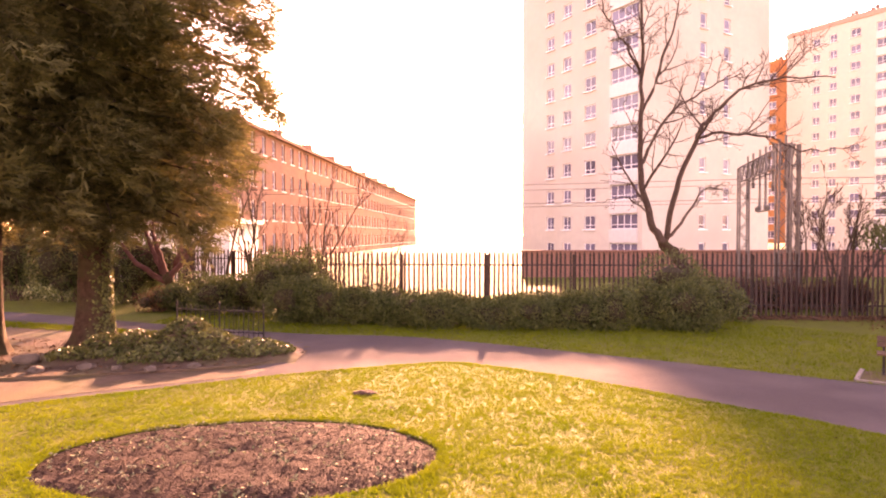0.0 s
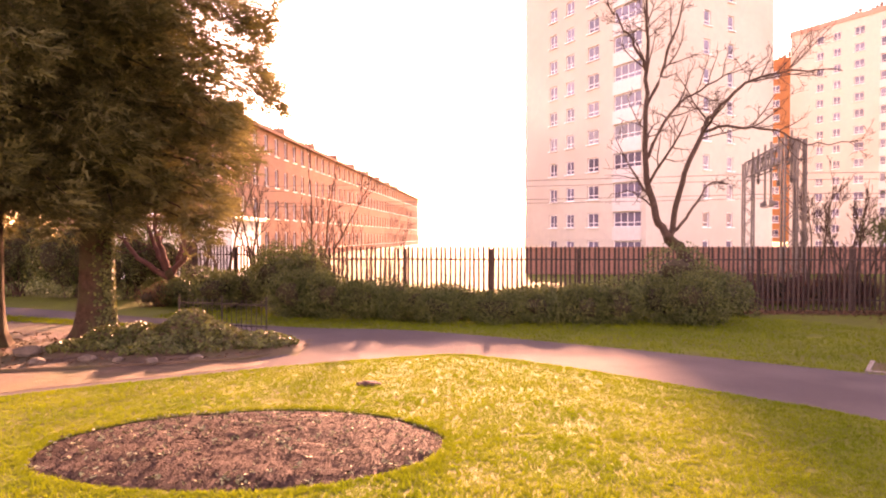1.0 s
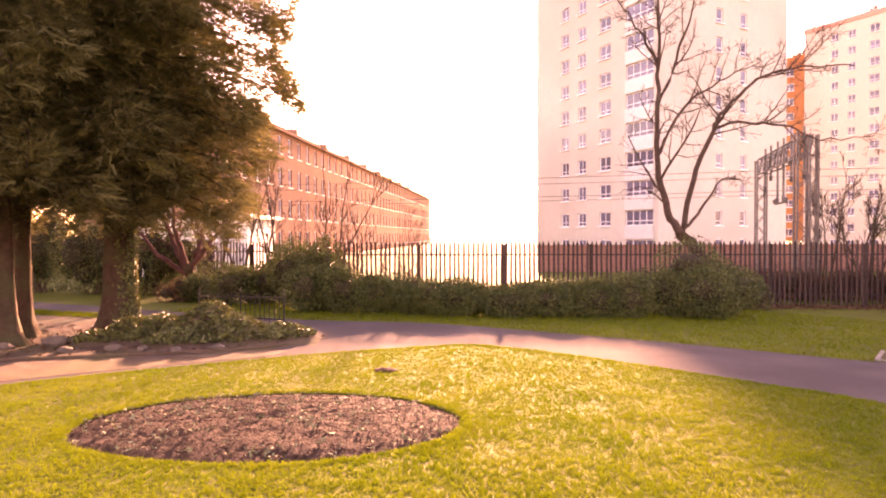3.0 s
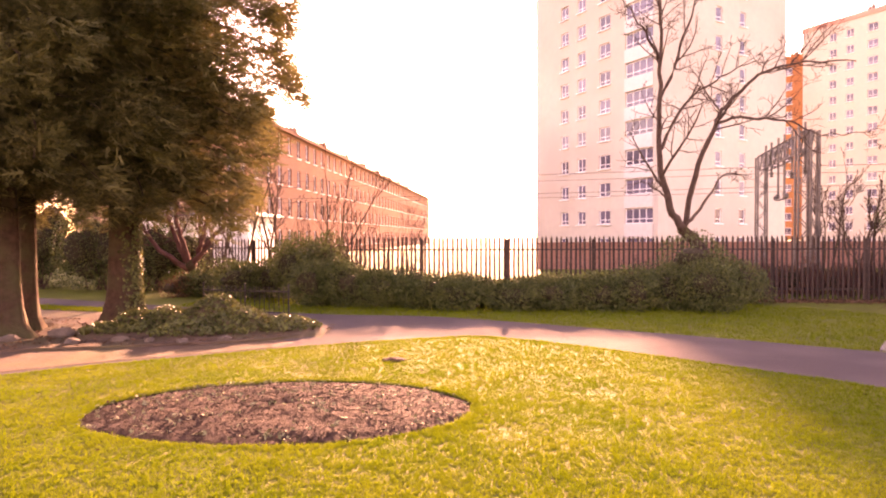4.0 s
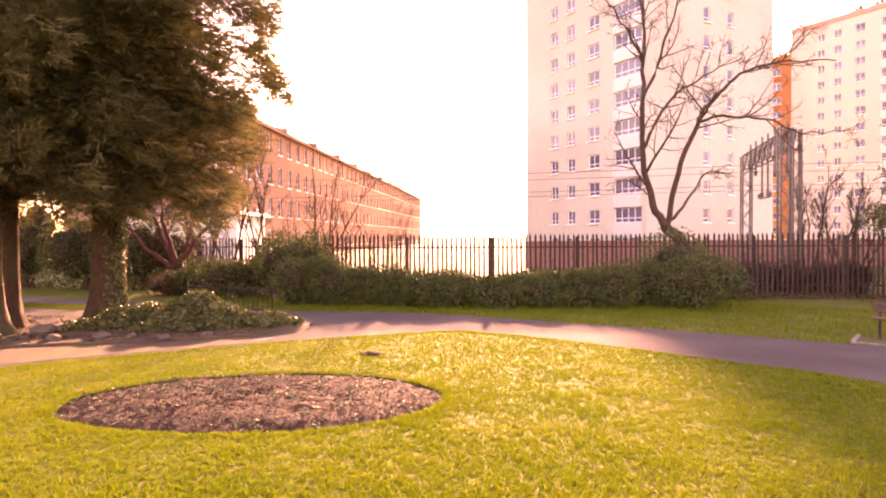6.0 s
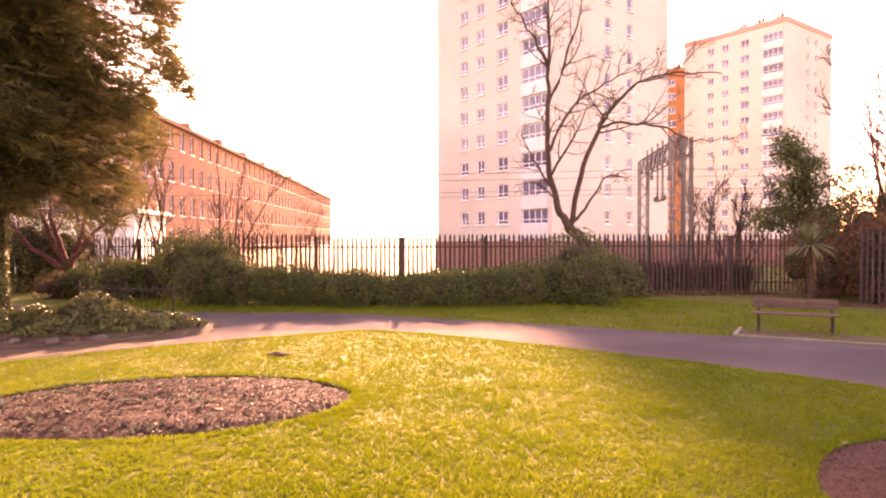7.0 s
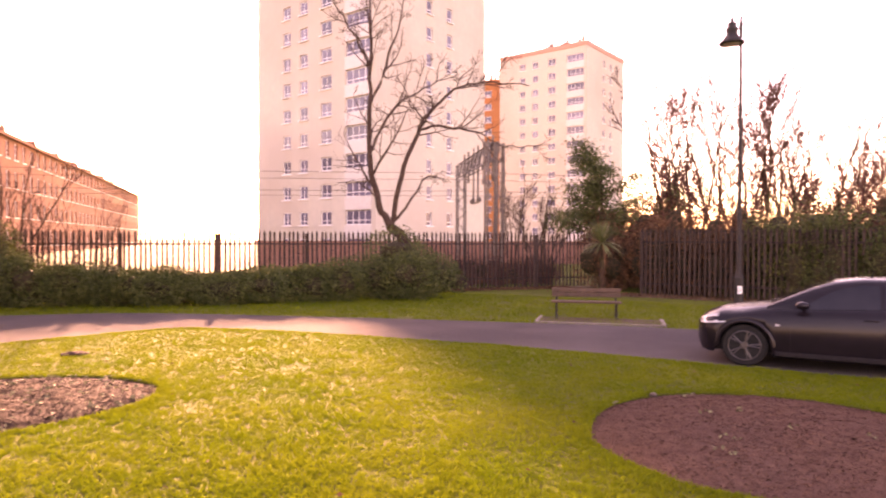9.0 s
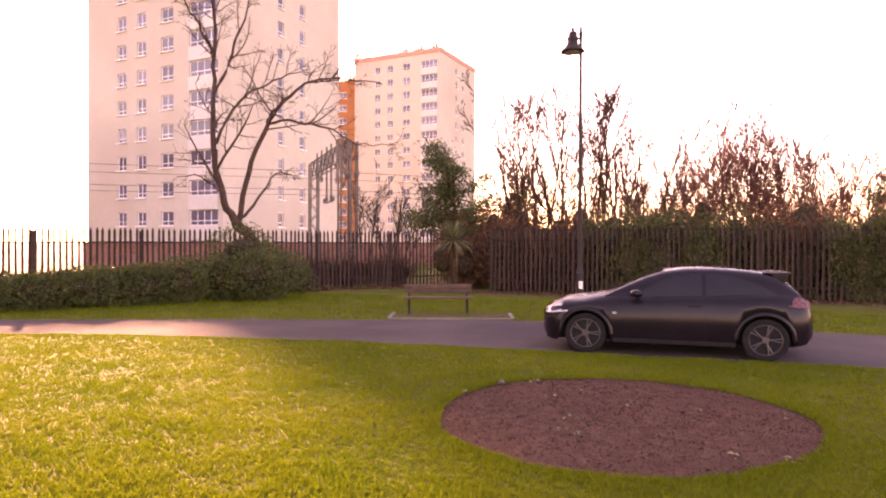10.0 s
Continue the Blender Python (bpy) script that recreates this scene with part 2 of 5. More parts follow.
def tubes(name, lines, mat, parent=None, sides=5):
    """Tapered tubes along lines of (points, radii), as one mesh."""
    V, F, base = [], [], 0
    ang = np.arange(sides) * 2 * math.pi / sides
    for pts, rad in lines:
        pts = np.asarray(pts, float)
        d = unit(np.gradient(pts, axis=0))
        ref = np.where(np.abs(d[:, 2:3]) > 0.9, np.array([[1.0, 0, 0]]), np.array([[0, 0, 1.0]]))
        u = unit(np.cross(d, ref))
        w = np.cross(d, u)
        ring = pts[:, None] + (u[:, None] * np.cos(ang)[None, :, None] + w[:, None] * np.sin(ang)[None, :, None]) * np.asarray(rad)[:, None, None]
        V.append(ring.reshape(-1, 3))
        n = len(pts)
        i = np.arange(n - 1)[:, None] * sides + np.arange(sides)[None]
        j = np.arange(n - 1)[:, None] * sides + (np.arange(sides)[None] + 1) % sides
        q = np.stack([i, j, j + sides, i + sides], -1).reshape(-1, 4) + base
        F.append(q[:, [0, 1, 2]])
        F.append(q[:, [0, 2, 3]])
        base += n * sides
    ob = tri_mesh(name, np.concatenate(V), np.concatenate(F), mat, parent)
    ob.data.polygons.foreach_set("use_smooth", [True] * len(ob.data.polygons))
    return ob


def limb(rng, start, way, length, r0, r1, steps=6, wander=0.12, lift=0.05):
    pts, rad, p, d = [np.array(start, float)], [r0], np.array(start, float), unit(np.array(way, float))
    for i in range(steps):
        d = unit(d + rng.normal(0, wander, 3) + np.array([0, 0, lift]))
        p = p + d * length / steps
        pts.append(p)
        rad.append(r0 + (r1 - r0) * (i + 1) / steps)
    return np.array(pts), np.array(rad), d


def branch_out(rng, line, lines, depth, count, ratio=0.55, spread=0.8, lift=0.08, wander=0.14, r_min=0.004, start=0.25, sub_ratio=None):
    """Adds side branches to a line, and theirs in turn."""
    pts, rad = line
    total = np.linalg.norm(np.diff(pts, axis=0), axis=1).sum()
    for _ in range(count):
        f = rng.uniform(start, 1.0)
        i = min(int(f * (len(pts) - 1)), len(pts) - 2)
        t = f * (len(pts) - 1) - i
        p = pts[i] * (1 - t) + pts[i + 1] * t
        d = unit(pts[i + 1] - pts[i])
        side = unit(np.cross(d, rng.normal(0, 1, 3)))
        way = d * rng.uniform(0.4, 0.9) + side * spread * rng.uniform(0.6, 1.2)
        L = total * ratio * rng.uniform(0.5, 1.1) * (1.15 - 0.6 * f)
        r = max(min(rad[i] * 0.6, L * 0.018), r_min)
        a, b, _ = limb(rng, p, way, L, r, max(r * 0.3, r_min * 0.6), 5 if depth > 1 else 4, wander, lift)
        lines.append((a, b))
        if depth > 1:
            branch_out(rng, (a, b), lines, depth - 1, max(2, int(count * 0.62)), sub_ratio or ratio, spread, lift, wander, r_min, 0.15, sub_ratio)


# ---- ground, road, lawn and beds ----
def ground_sheet():
    rs = np.concatenate([np.linspace(0, 60, 61), np.geomspace(66, 3000, 22)])
    xs = np.concatenate([-rs[:0:-1], rs])
    V = [(x, y + 10, -0.03) for y in xs for x in xs]
    n = len(xs)
    F = [(j * n + i, j * n + i + 1, (j + 1) * n + i + 1, (j + 1) * n + i) for j in range(n - 1) for i in range(n - 1)]
    return mesh_object("ground", V, F, M_TURF)


tagged(ground_sheet(), "mossy winter grass ground with bare earth patches", "ground", kind="structure")

FAR_EDGE = [(-22, 26.5), (-13.5, 23.0), (-7.4, 20.0), (-3.3, 18.2), (-0.1, 17.5), (3.75, 15.2), (7.0, 12.9), (10.4, 10.1), (13.4, 6.0), (16.5, 0.5), (19, -6)]
LAWN_EDGE = [(-12.5, 3.0), (-9.5, 7.6), (-6.4, 10.4), (-4.4, 11.7), (-2.2, 12.95), (0.0, 13.85), (1.0, 13.95), (2.6, 12.85), (4.3, 11.2), (6.0, 9.4), (7.75, 7.05), (10.3, 3.7), (12.8, -0.5), (14.5, -6)]
far_line = smooth_line(FAR_EDGE, 6)
lawn_line = smooth_line(LAWN_EDGE, 8)
lawn_loop = lawn_line + [np.array((-12.5, -6.0))]
road_loop = far_line + [np.array((-22.0, -6.0))]
tagged(sheet("road", road_loop, 0.0, M_ASPHALT, drop=0.05), "worn grey asphalt park road, slightly damp", "road", kind="structure")


def ellipse(cx, cy, a, b, turn, n=56, wob=0.03, seed=0):
    rng = np.random.default_rng(seed)
    ph = rng.uniform(0, 6.3, 3)
    out = []
    for i in range(n):
        t = 2 * math.pi * i / n
        k = 1 + wob * (math.sin(3 * t + ph[0]) + 0.6 * math.sin(5 * t + ph[1]) + 0.5 * math.sin(9 * t + ph[2])) * 0.5
        x, y = a * k * math.cos(t), b * k * math.sin(t)
        c, s = math.cos(turn), math.sin(turn)
        out.append(np.array((cx + c * x - s * y, cy + s * x + c * y)))
    return out


BEDS = [(-1.78, 8.43, 2.27, 1.45, 0.03), (5.62, 4.31, 1.72, 1.64, -0.1)]
bed_loops = [ellipse(*b, seed=i) for i, b in enumerate(BEDS)]
lawn = tagged(sheet("lawn", lawn_loop, 0.028, M_TURF, holes=bed_loops, drop=0.08), "bright green park lawn with a cut edge", "lawn", kind="structure")


def soil_height(x, y, f, seed):
    """Height of a bed at a place f of the way from its middle to its rim."""
    return 0.006 + 0.075 * (1 - f ** 4) + (0.03 * noise.noise((x * 2.2, y * 2.2, seed)) + 0.02 * noise.noise((x * 7, y * 7, seed))) * (1 - f ** 8)


def soil_bed(loop, spec, seed, sprouts=0, soil=M_SOIL, chip=M_CHIP):
    """A low mound of soil with a ring of falling earth at its rim, under bark chips."""
    rng = np.random.default_rng(seed)
    cx, cy = spec[0], spec[1]
    rings, V, F = 16, [], []
    n = len(loop)
    for r in range(rings + 1):
        f = 1 - r / rings
        for q in loop:
            x, y = cx + (q[0] - cx) * f * 1.01, cy + (q[1] - cy) * f * 1.01
            h = soil_height(x, y, f, seed)
            V.append((x, y, h))
    for r in range(rings):
        for i in range(n):
            a, b = r * n + i, r * n + (i + 1) % n
            F.append((a, b, b + n, a + n))
    bed = empty("flower_bed")
    mesh_object("soil", V, F, soil, bed, smooth=True)
    N = 52000
    lo, hi = np.min(loop, 0), np.max(loop, 0)
    px, py = rng.uniform(lo[0], hi[0], N), rng.uniform(lo[1], hi[1], N)
    k = inside(px, py, loop)
    px, py = px[k], py[k]
    f = np.array([0.0] * len(px))
    c, s = math.cos(-spec[4]), math.sin(-spec[4])
    ex, ey = (c * (px - cx) - s * (py - cy)) / spec[2], (s * (px - cx) + c * (py - cy)) / spec[3]
    f = np.sqrt(ex ** 2 + ey ** 2)
    pz = np.array([soil_height(x, y, min(q, 1.0), seed) for x, y, q in zip(px, py, f)])
    m = len(px)
    nrm = unit(np.stack([rng.normal(0, 0.3, m), rng.normal(0, 0.3, m), np.ones(m)], 1))
    al = unit(np.cross(nrm, rng.normal(0, 1, (m, 3))))
    size = rng.gamma(2.2, 0.0042, m) + 0.006
    leaves("bark_mulch", np.stack([px, py, pz + 0.008], 1), nrm, al, size, size * rng.uniform(0.3, 0.8, m), chip, bed, fold=0.3)["kind"] = "stuff"
    if sprouts:
        k = rng.choice(m, sprouts, replace=False)
        k = np.repeat(k, 4)
        s = len(k)
        base = np.stack([px[k] + rng.normal(0, 0.03, s), py[k] + rng.normal(0, 0.03, s), pz[k] + rng.uniform(0.015, 0.05, s)], 1)
        nn = unit(rng.normal(0, 0.5, (s, 3)) + np.array([0, 0, 1.0]))
        aa = unit(np.cross(nn, rng.normal(0, 1, (s, 3))))
        ll = rng.uniform(0.03, 0.07, s)
        leaves("seedling_growth", base, nn, aa, ll, ll * 0.5, M_SEEDLING, bed)["kind"] = "stuff"
    return bed


tagged(soil_bed(bed_loops[0], BEDS[0], 3, 260), "oval bed of dark soil and bark chips, dotted with seedlings", "flower bed", "oval beds in the lawn")
tagged(soil_bed(bed_loops[1], BEDS[1], 5, 14, M_DRYSOIL, M_CRUMB), "oval bed of bare red-brown soil cut into the lawn", "flower bed", "oval beds in the lawn")


def grass_tufts(name, px, py, z, seed, h=(0.016, 0.042), blades=4):
    rng = np.random.default_rng(seed)
    n = len(px)
    px, py = np.repeat(px, blades), np.repeat(py, blades)
    m = n * blades
    px, py = px + rng.normal(0, 0.018, m), py + rng.normal(0, 0.018, m)
    H = rng.uniform(*h, m)
    clump = np.array([noise.noise((x * 1.7, y * 1.7, 0.0)) for x, y in zip(px[::blades], py[::blades])])
    H *= np.repeat(1 + 0.5 * clump, blades)
    lean = rng.normal(0, 0.55, (m, 2)) * H[:, None]
    ang = rng.uniform(0, 2 * math.pi, m)
    w = rng.uniform(0.003, 0.0062, m)
    sx, sy = np.cos(ang) * w, np.sin(ang) * w
    base = np.stack([px, py, np.full(m, z)], 1)
    a = base + np.stack([sx, sy, np.zeros(m)], 1)
    b = base - np.stack([sx, sy, np.zeros(m)], 1)
    tip = base + np.stack([lean[:, 0], lean[:, 1], H], 1)
    V = np.stack([a, b, tip], 1).reshape(-1, 3)
    F = np.arange(m * 3).reshape(-1, 3)
    return tri_mesh(name, V, F, M_GRASS)


def lawn_grass():
    rng = np.random.default_rng(11)
    N = 150000
    d = 3.2 + 13 * rng.uniform(0, 1, N) ** 1.15
    a = np.radians(rng.uniform(-42, 78, N))
    px, py = 0.4 + d * np.sin(a), 0.4 + d * np.cos(a)
    px, py = np.concatenate([px, rng.uniform(-12.5, 14.5, 60000)]), np.concatenate([py, rng.uniform(-6, 14, 60000)])
    k = inside(px, py, lawn_loop)
    for loop in bed_loops:
        k &= ~inside(px, py, loop)
    edge_x, edge_y = [], []
    for loop in (lawn_line, *bed_loops):
        for q in loop:
            c = 60
            edge_x.append(q[0] + rng.normal(0, 0.10, c))
            edge_y.append(q[1] + rng.normal(0, 0.10, c))
    ex, ey = np.concatenate(edge_x), np.concatenate(edge_y)
    ke = inside(ex, ey, lawn_loop)
    for loop in bed_loops:
        ke &= ~inside(ex, ey, loop)
    return grass_tufts("grass", np.concatenate([px[k], ex[ke]]), np.concatenate([py[k], ey[ke]]), 0.026, 12, blades=5)


tagged(lawn_grass(), "short green lawn grass lit yellow by low sun", "grass", kind="stuff")

# the trodden edge of the road, brown with leaf mould, between lawn and island
dirt = [(-2.9, 13.1), (-4.4, 12.15), (-6.4, 10.9), (-9.5, 8.2), (-12.8, 3.2), (-20.5, 3.0), (-20.5, 11.6), (-14, 11.9), (-9.0, 12.9), (-5.5, 13.6), (-3.6, 14.0)]
tagged(sheet("dirt_path", smooth_line(dirt, 6, closed=True), 0.006, M_EARTH, drop=0.02), "trodden brown dirt path strewn with leaf mould", "path", kind="structure")

# the planted island under the conifers
ISLAND = [(-2.5, 15.5), (-2.9, 14.2), (-3.6, 13.55), (-5.5, 13.0), (-9.0, 12.2), (-14, 11.2), (-21, 11.0), (-21, 22.5), (-13, 20.6), (-7.6, 18.4), (-4.0, 16.9)]
island_loop = smooth_line(ISLAND, 6, closed=True)
tagged(sheet("planting_island", island_loop, 0.05, M_EARTH, drop=0.08), "bare brown earth island under the conifers", "planting bed", kind="structure")


def verge_grass():
    rng = np.random.default_rng(21)
    N = 110000
    px, py = rng.uniform(-8, 24, N), rng.uniform(4, 23, N)
    fl = np.array(far_line)
    order = np.argsort(fl[:, 0])
    edge = np.interp(px, fl[order, 0], fl[order, 1])
    k = (py > edge + 0.05) & (py < edge + 9.5)
    px, py = px[k], py[k]
    nz = np.array([noise.noise((x * 0.8, y * 0.8, 4.0)) for x, y in zip(px, py)])
    u = np.array((9.0, -14.0)) / math.hypot(9.0, 14.0)
    away = -((px - 15.2) * -u[1] + (py - 17.6) * u[0])
    k = (nz > -0.6) & ((away > 1.5 + 0.5 * nz) | (px < 13.5)) & ((py < 21.3) | (px < 8))
    return grass_tufts("verge_grass", px[k], py[k], -0.03, 22, h=(0.04, 0.09), blades=3)


tagged(verge_grass(), "rough green verge grass beside the road", "grass", kind="stuff")


def island_grass():
    rng = np.random.default_rng(23)
    N = 26000
    px, py = rng.uniform(-16, -4, N), rng.uniform(16.5, 21.0, N)
    k = inside(px, py, island_loop) & (py > 16.9 - 0.33 * (px + 4) - 0.3)
    return grass_tufts("island_grass", px[k], py[k], 0.05, 24, h=(0.04, 0.08), blades=3)


tagged(island_grass(), "strip of sunlit grass behind the conifer trunks", "grass", kind="stuff")


earth_strip = [(14.2, 18.4), (13.9, 17.6), (15.6, 15.0), (18.6, 10.2), (22.6, 3.8), (24.4, 3.4), (21.0, 9.2), (17.6, 14.6), (15.8, 17.6)]
tagged(sheet("earth_border", smooth_line(earth_strip, 5, closed=True), -0.022, M_EARTH, drop=0.02), "bare brown earth strewn with dead leaves along the fence", "ground", kind="structure")
fence_strip = [(8.0, 22.3), (8.2, 21.5), (11.5, 21.2), (14.5, 20.9), (16.4, 21.0), (16.4, 21.6), (12.0, 22.0)]
tagged(sheet("earth_border", smooth_line(fence_strip, 5, closed=True), -0.022, M_EARTH, drop=0.02), "bare brown earth under the railway fence", "ground", kind="structure")


def litter():
    rng = np.random.default_rng(31)
    n = 5000
    t = rng.uniform(0, 1, n)
    px, py = 13.5 + 8.5 * t + rng.normal(0, 0.45, n), 19.3 - 12.5 * t + rng.normal(0, 0.45, n)
    t = rng.uniform(0, 1, 3500)
    px = np.concatenate([px, 8.5 + 6.5 * t])
    py = np.concatenate([py, 21.9 - 0.5 * t + rng.normal(-0.25, 0.4, 3500)])
    px2, py2 = rng.uniform(-13, -3, 2600), rng.uniform(12, 17, 2600)
    k = inside(px2, py2, island_loop)
    px, py = np.concatenate([px, px2[k]]), np.concatenate([py, py2[k]])
    m = len(px)
    z = np.where(px < 0, 0.062, -0.01)
    nrm = unit(np.stack([rng.normal(0, 0.4, m), rng.normal(0, 0.4, m), np.ones(m)], 1))
    al = unit(np.cross(nrm, rng.normal(0, 1, (m, 3))))
    size = rng.uniform(0.04, 0.10, m)
    return leaves("leaf_litter", np.stack([px, py, z], 1), nrm, al, size, size * 0.6, M_DRY)


tagged(litter(), "scattered brown dead leaves on bare earth", "leaf litter", kind="stuff")


def lawn_leaves():
    rng = np.random.default_rng(33)
    px, py = rng.uniform(-5, 9, 90), rng.uniform(2.5, 12, 90)
    k = inside(px, py, lawn_loop)
    px, py = px[k], py[k]
    m = len(px)
    nrm = unit(rng.normal(0, 0.35, (m, 3)) + np.array([0, 0, 1.0]))
    al = unit(np.cross(nrm, rng.normal(0, 1, (m, 3))))
    size = rng.uniform(0.03, 0.07, m)
    return leaves("fallen_leaf_scatter", np.stack([px, py, np.full(m, 0.06)], 1), nrm, al, size, size * 0.6, M_DRY)


tagged(lawn_leaves(), "a few brown fallen leaves on the lawn", "leaf litter", kind="stuff")


def stone(name, x, y, z, r, seed):
    bm = bmesh.new()
    bmesh.ops.create_icosphere(bm, subdivisions=2, radius=r)
    for v in bm.verts:
        k = 1 + 0.35 * noise.noise(v.co * (1.6 / r) + Vector((seed, 0, 0)))
        v.co = Vector((v.co.x * k * 1.25, v.co.y * k, v.co.z * k * 0.6))
    o = part(name, bm, M_STONE, smooth=False)
    o.matrix_world = pose(x, y, z, 0, 0, seed * 57)
    return o


for i, (x, y, r) in enumerate([(-7.7, 14.0, 0.22), (-6.2, 13.35, 0.14), (-4.9, 13.15, 0.12), (-9.3, 12.8, 0.2), (-8.4, 13.4, 0.15), (-5.6, 13.3, 0.1), (-10.3, 13.1, 0.2), (-4.2, 13.5, 0.1), (-7.0, 13.1, 0.13)]):
    tagged(stone("edging_stone", x, y, 0.05 + r * 0.25, r, i), "rough grey-brown stone edging the planting island", "stone", "island edging stones")
tagged(stone("pale_stone", 5.6, 5.95, 0.045, 0.045, 14), "small pale stone at the edge of the soil bed", "stone")


def molehill():
    bm = bmesh.new()
    bmesh.ops.create_icosphere(bm, subdivisions=3, radius=0.15)
    for v in bm.verts:
        v.co = Vector((v.co.x * 1.3, v.co.y, max(v.co.z, -0.02) * 0.4)) * (1 + 0.25 * noise.noise(v.co * 14))
    o = part("molehill", bm, M_SOIL)
    o.matrix_world = pose(-0.7, 11.4, 0.028)
    return o


tagged(molehill(), "small dark heap of earth on the lawn", "molehill")


# ---- towers and tenement ----
def facade(bm, m, width, height, holes, deep=0.18):
    """A wall from (0, 0) to (width, height) with openings and their reveals; outward is -y."""
    us = sorted({0.0, width, *(h[0] for h in holes), *(h[2] for h in holes)})
    vs = sorted({0.0, height, *(h[1] for h in holes), *(h[3] for h in holes)})
    grid = {}

    def vert(i, j):
        if (i, j) not in grid:
            grid[i, j] = bm.verts.new(m @ Vector((us[i], 0, vs[j])))
        return grid[i, j]
    for i in range(len(us) - 1):
        for j in range(len(vs) - 1):
            cu, cv = (us[i] + us[i + 1]) / 2, (vs[j] + vs[j + 1]) / 2
            if any(h[0] < cu < h[2] and h[1] < cv < h[3] for h in holes):
                continue
            bm.faces.new((vert(i, j), vert(i + 1, j), vert(i + 1, j + 1), vert(i, j + 1)))
    for u0, v0, u1, v1 in holes:
        c = [(u0, v0), (u1, v0), (u1, v1), (u0, v1)]
        for k in range(4):
            (a, b), (d, e) = c[k], c[(k + 1) % 4]
            q = [(a, 0, b), (d, 0, e), (d, deep, e), (a, deep, b)]
            bm.faces.new([bm.verts.new(m @ Vector(p)) for p in q])


def window_kind(w, h, lights, sill=True, transom=True, mat=M_WHITEPVC):
    """A window's frame and pane meshes, its outer face at y = 0."""
    t = 0.07
    xs = [t + (w - 2 * t) * i / lights for i in range(lights + 1)]
    zs = (t, h * 0.3, h - t) if transom else (t, h - t)
    cells = [(x0 + 0.03 * (k > 0), z0 + 0.03 * (r > 0), x1 - 0.03 * (k < lights - 1), z1 - 0.03 * (r < len(zs) - 2))
             for k, (x0, x1) in enumerate(zip(xs, xs[1:])) for r, (z0, z1) in enumerate(zip(zs, zs[1:]))]
    bm = bmesh.new()
    facade(bm, Matrix(), w, h, cells, 0.07)
    bmesh.ops.remove_doubles(bm, verts=bm.verts, dist=0.0005)
    fr = part("window", bm, mat)
    bm = bmesh.new()
    box(bm, (t, 0.035, t), (w - t, 0.05, h - t))
    pn = part("pane", bm, M_GLASS)
    sl = None
    if sill:
        bm = bmesh.new()
        box(bm, (-0.12, -0.28, -0.10), (w + 0.12, 0.0, -0.01))
        sl = part("sill", bm, M_WHITEPVC)
    return fr, pn, sl


def put_window(kind, tower, m):
    fr, pn, sl = kind
    w = shared("window", fr, tower, m)
    shared("pane", pn, w, Matrix())
    if sl:
        shared("sill", sl, w, Matrix())


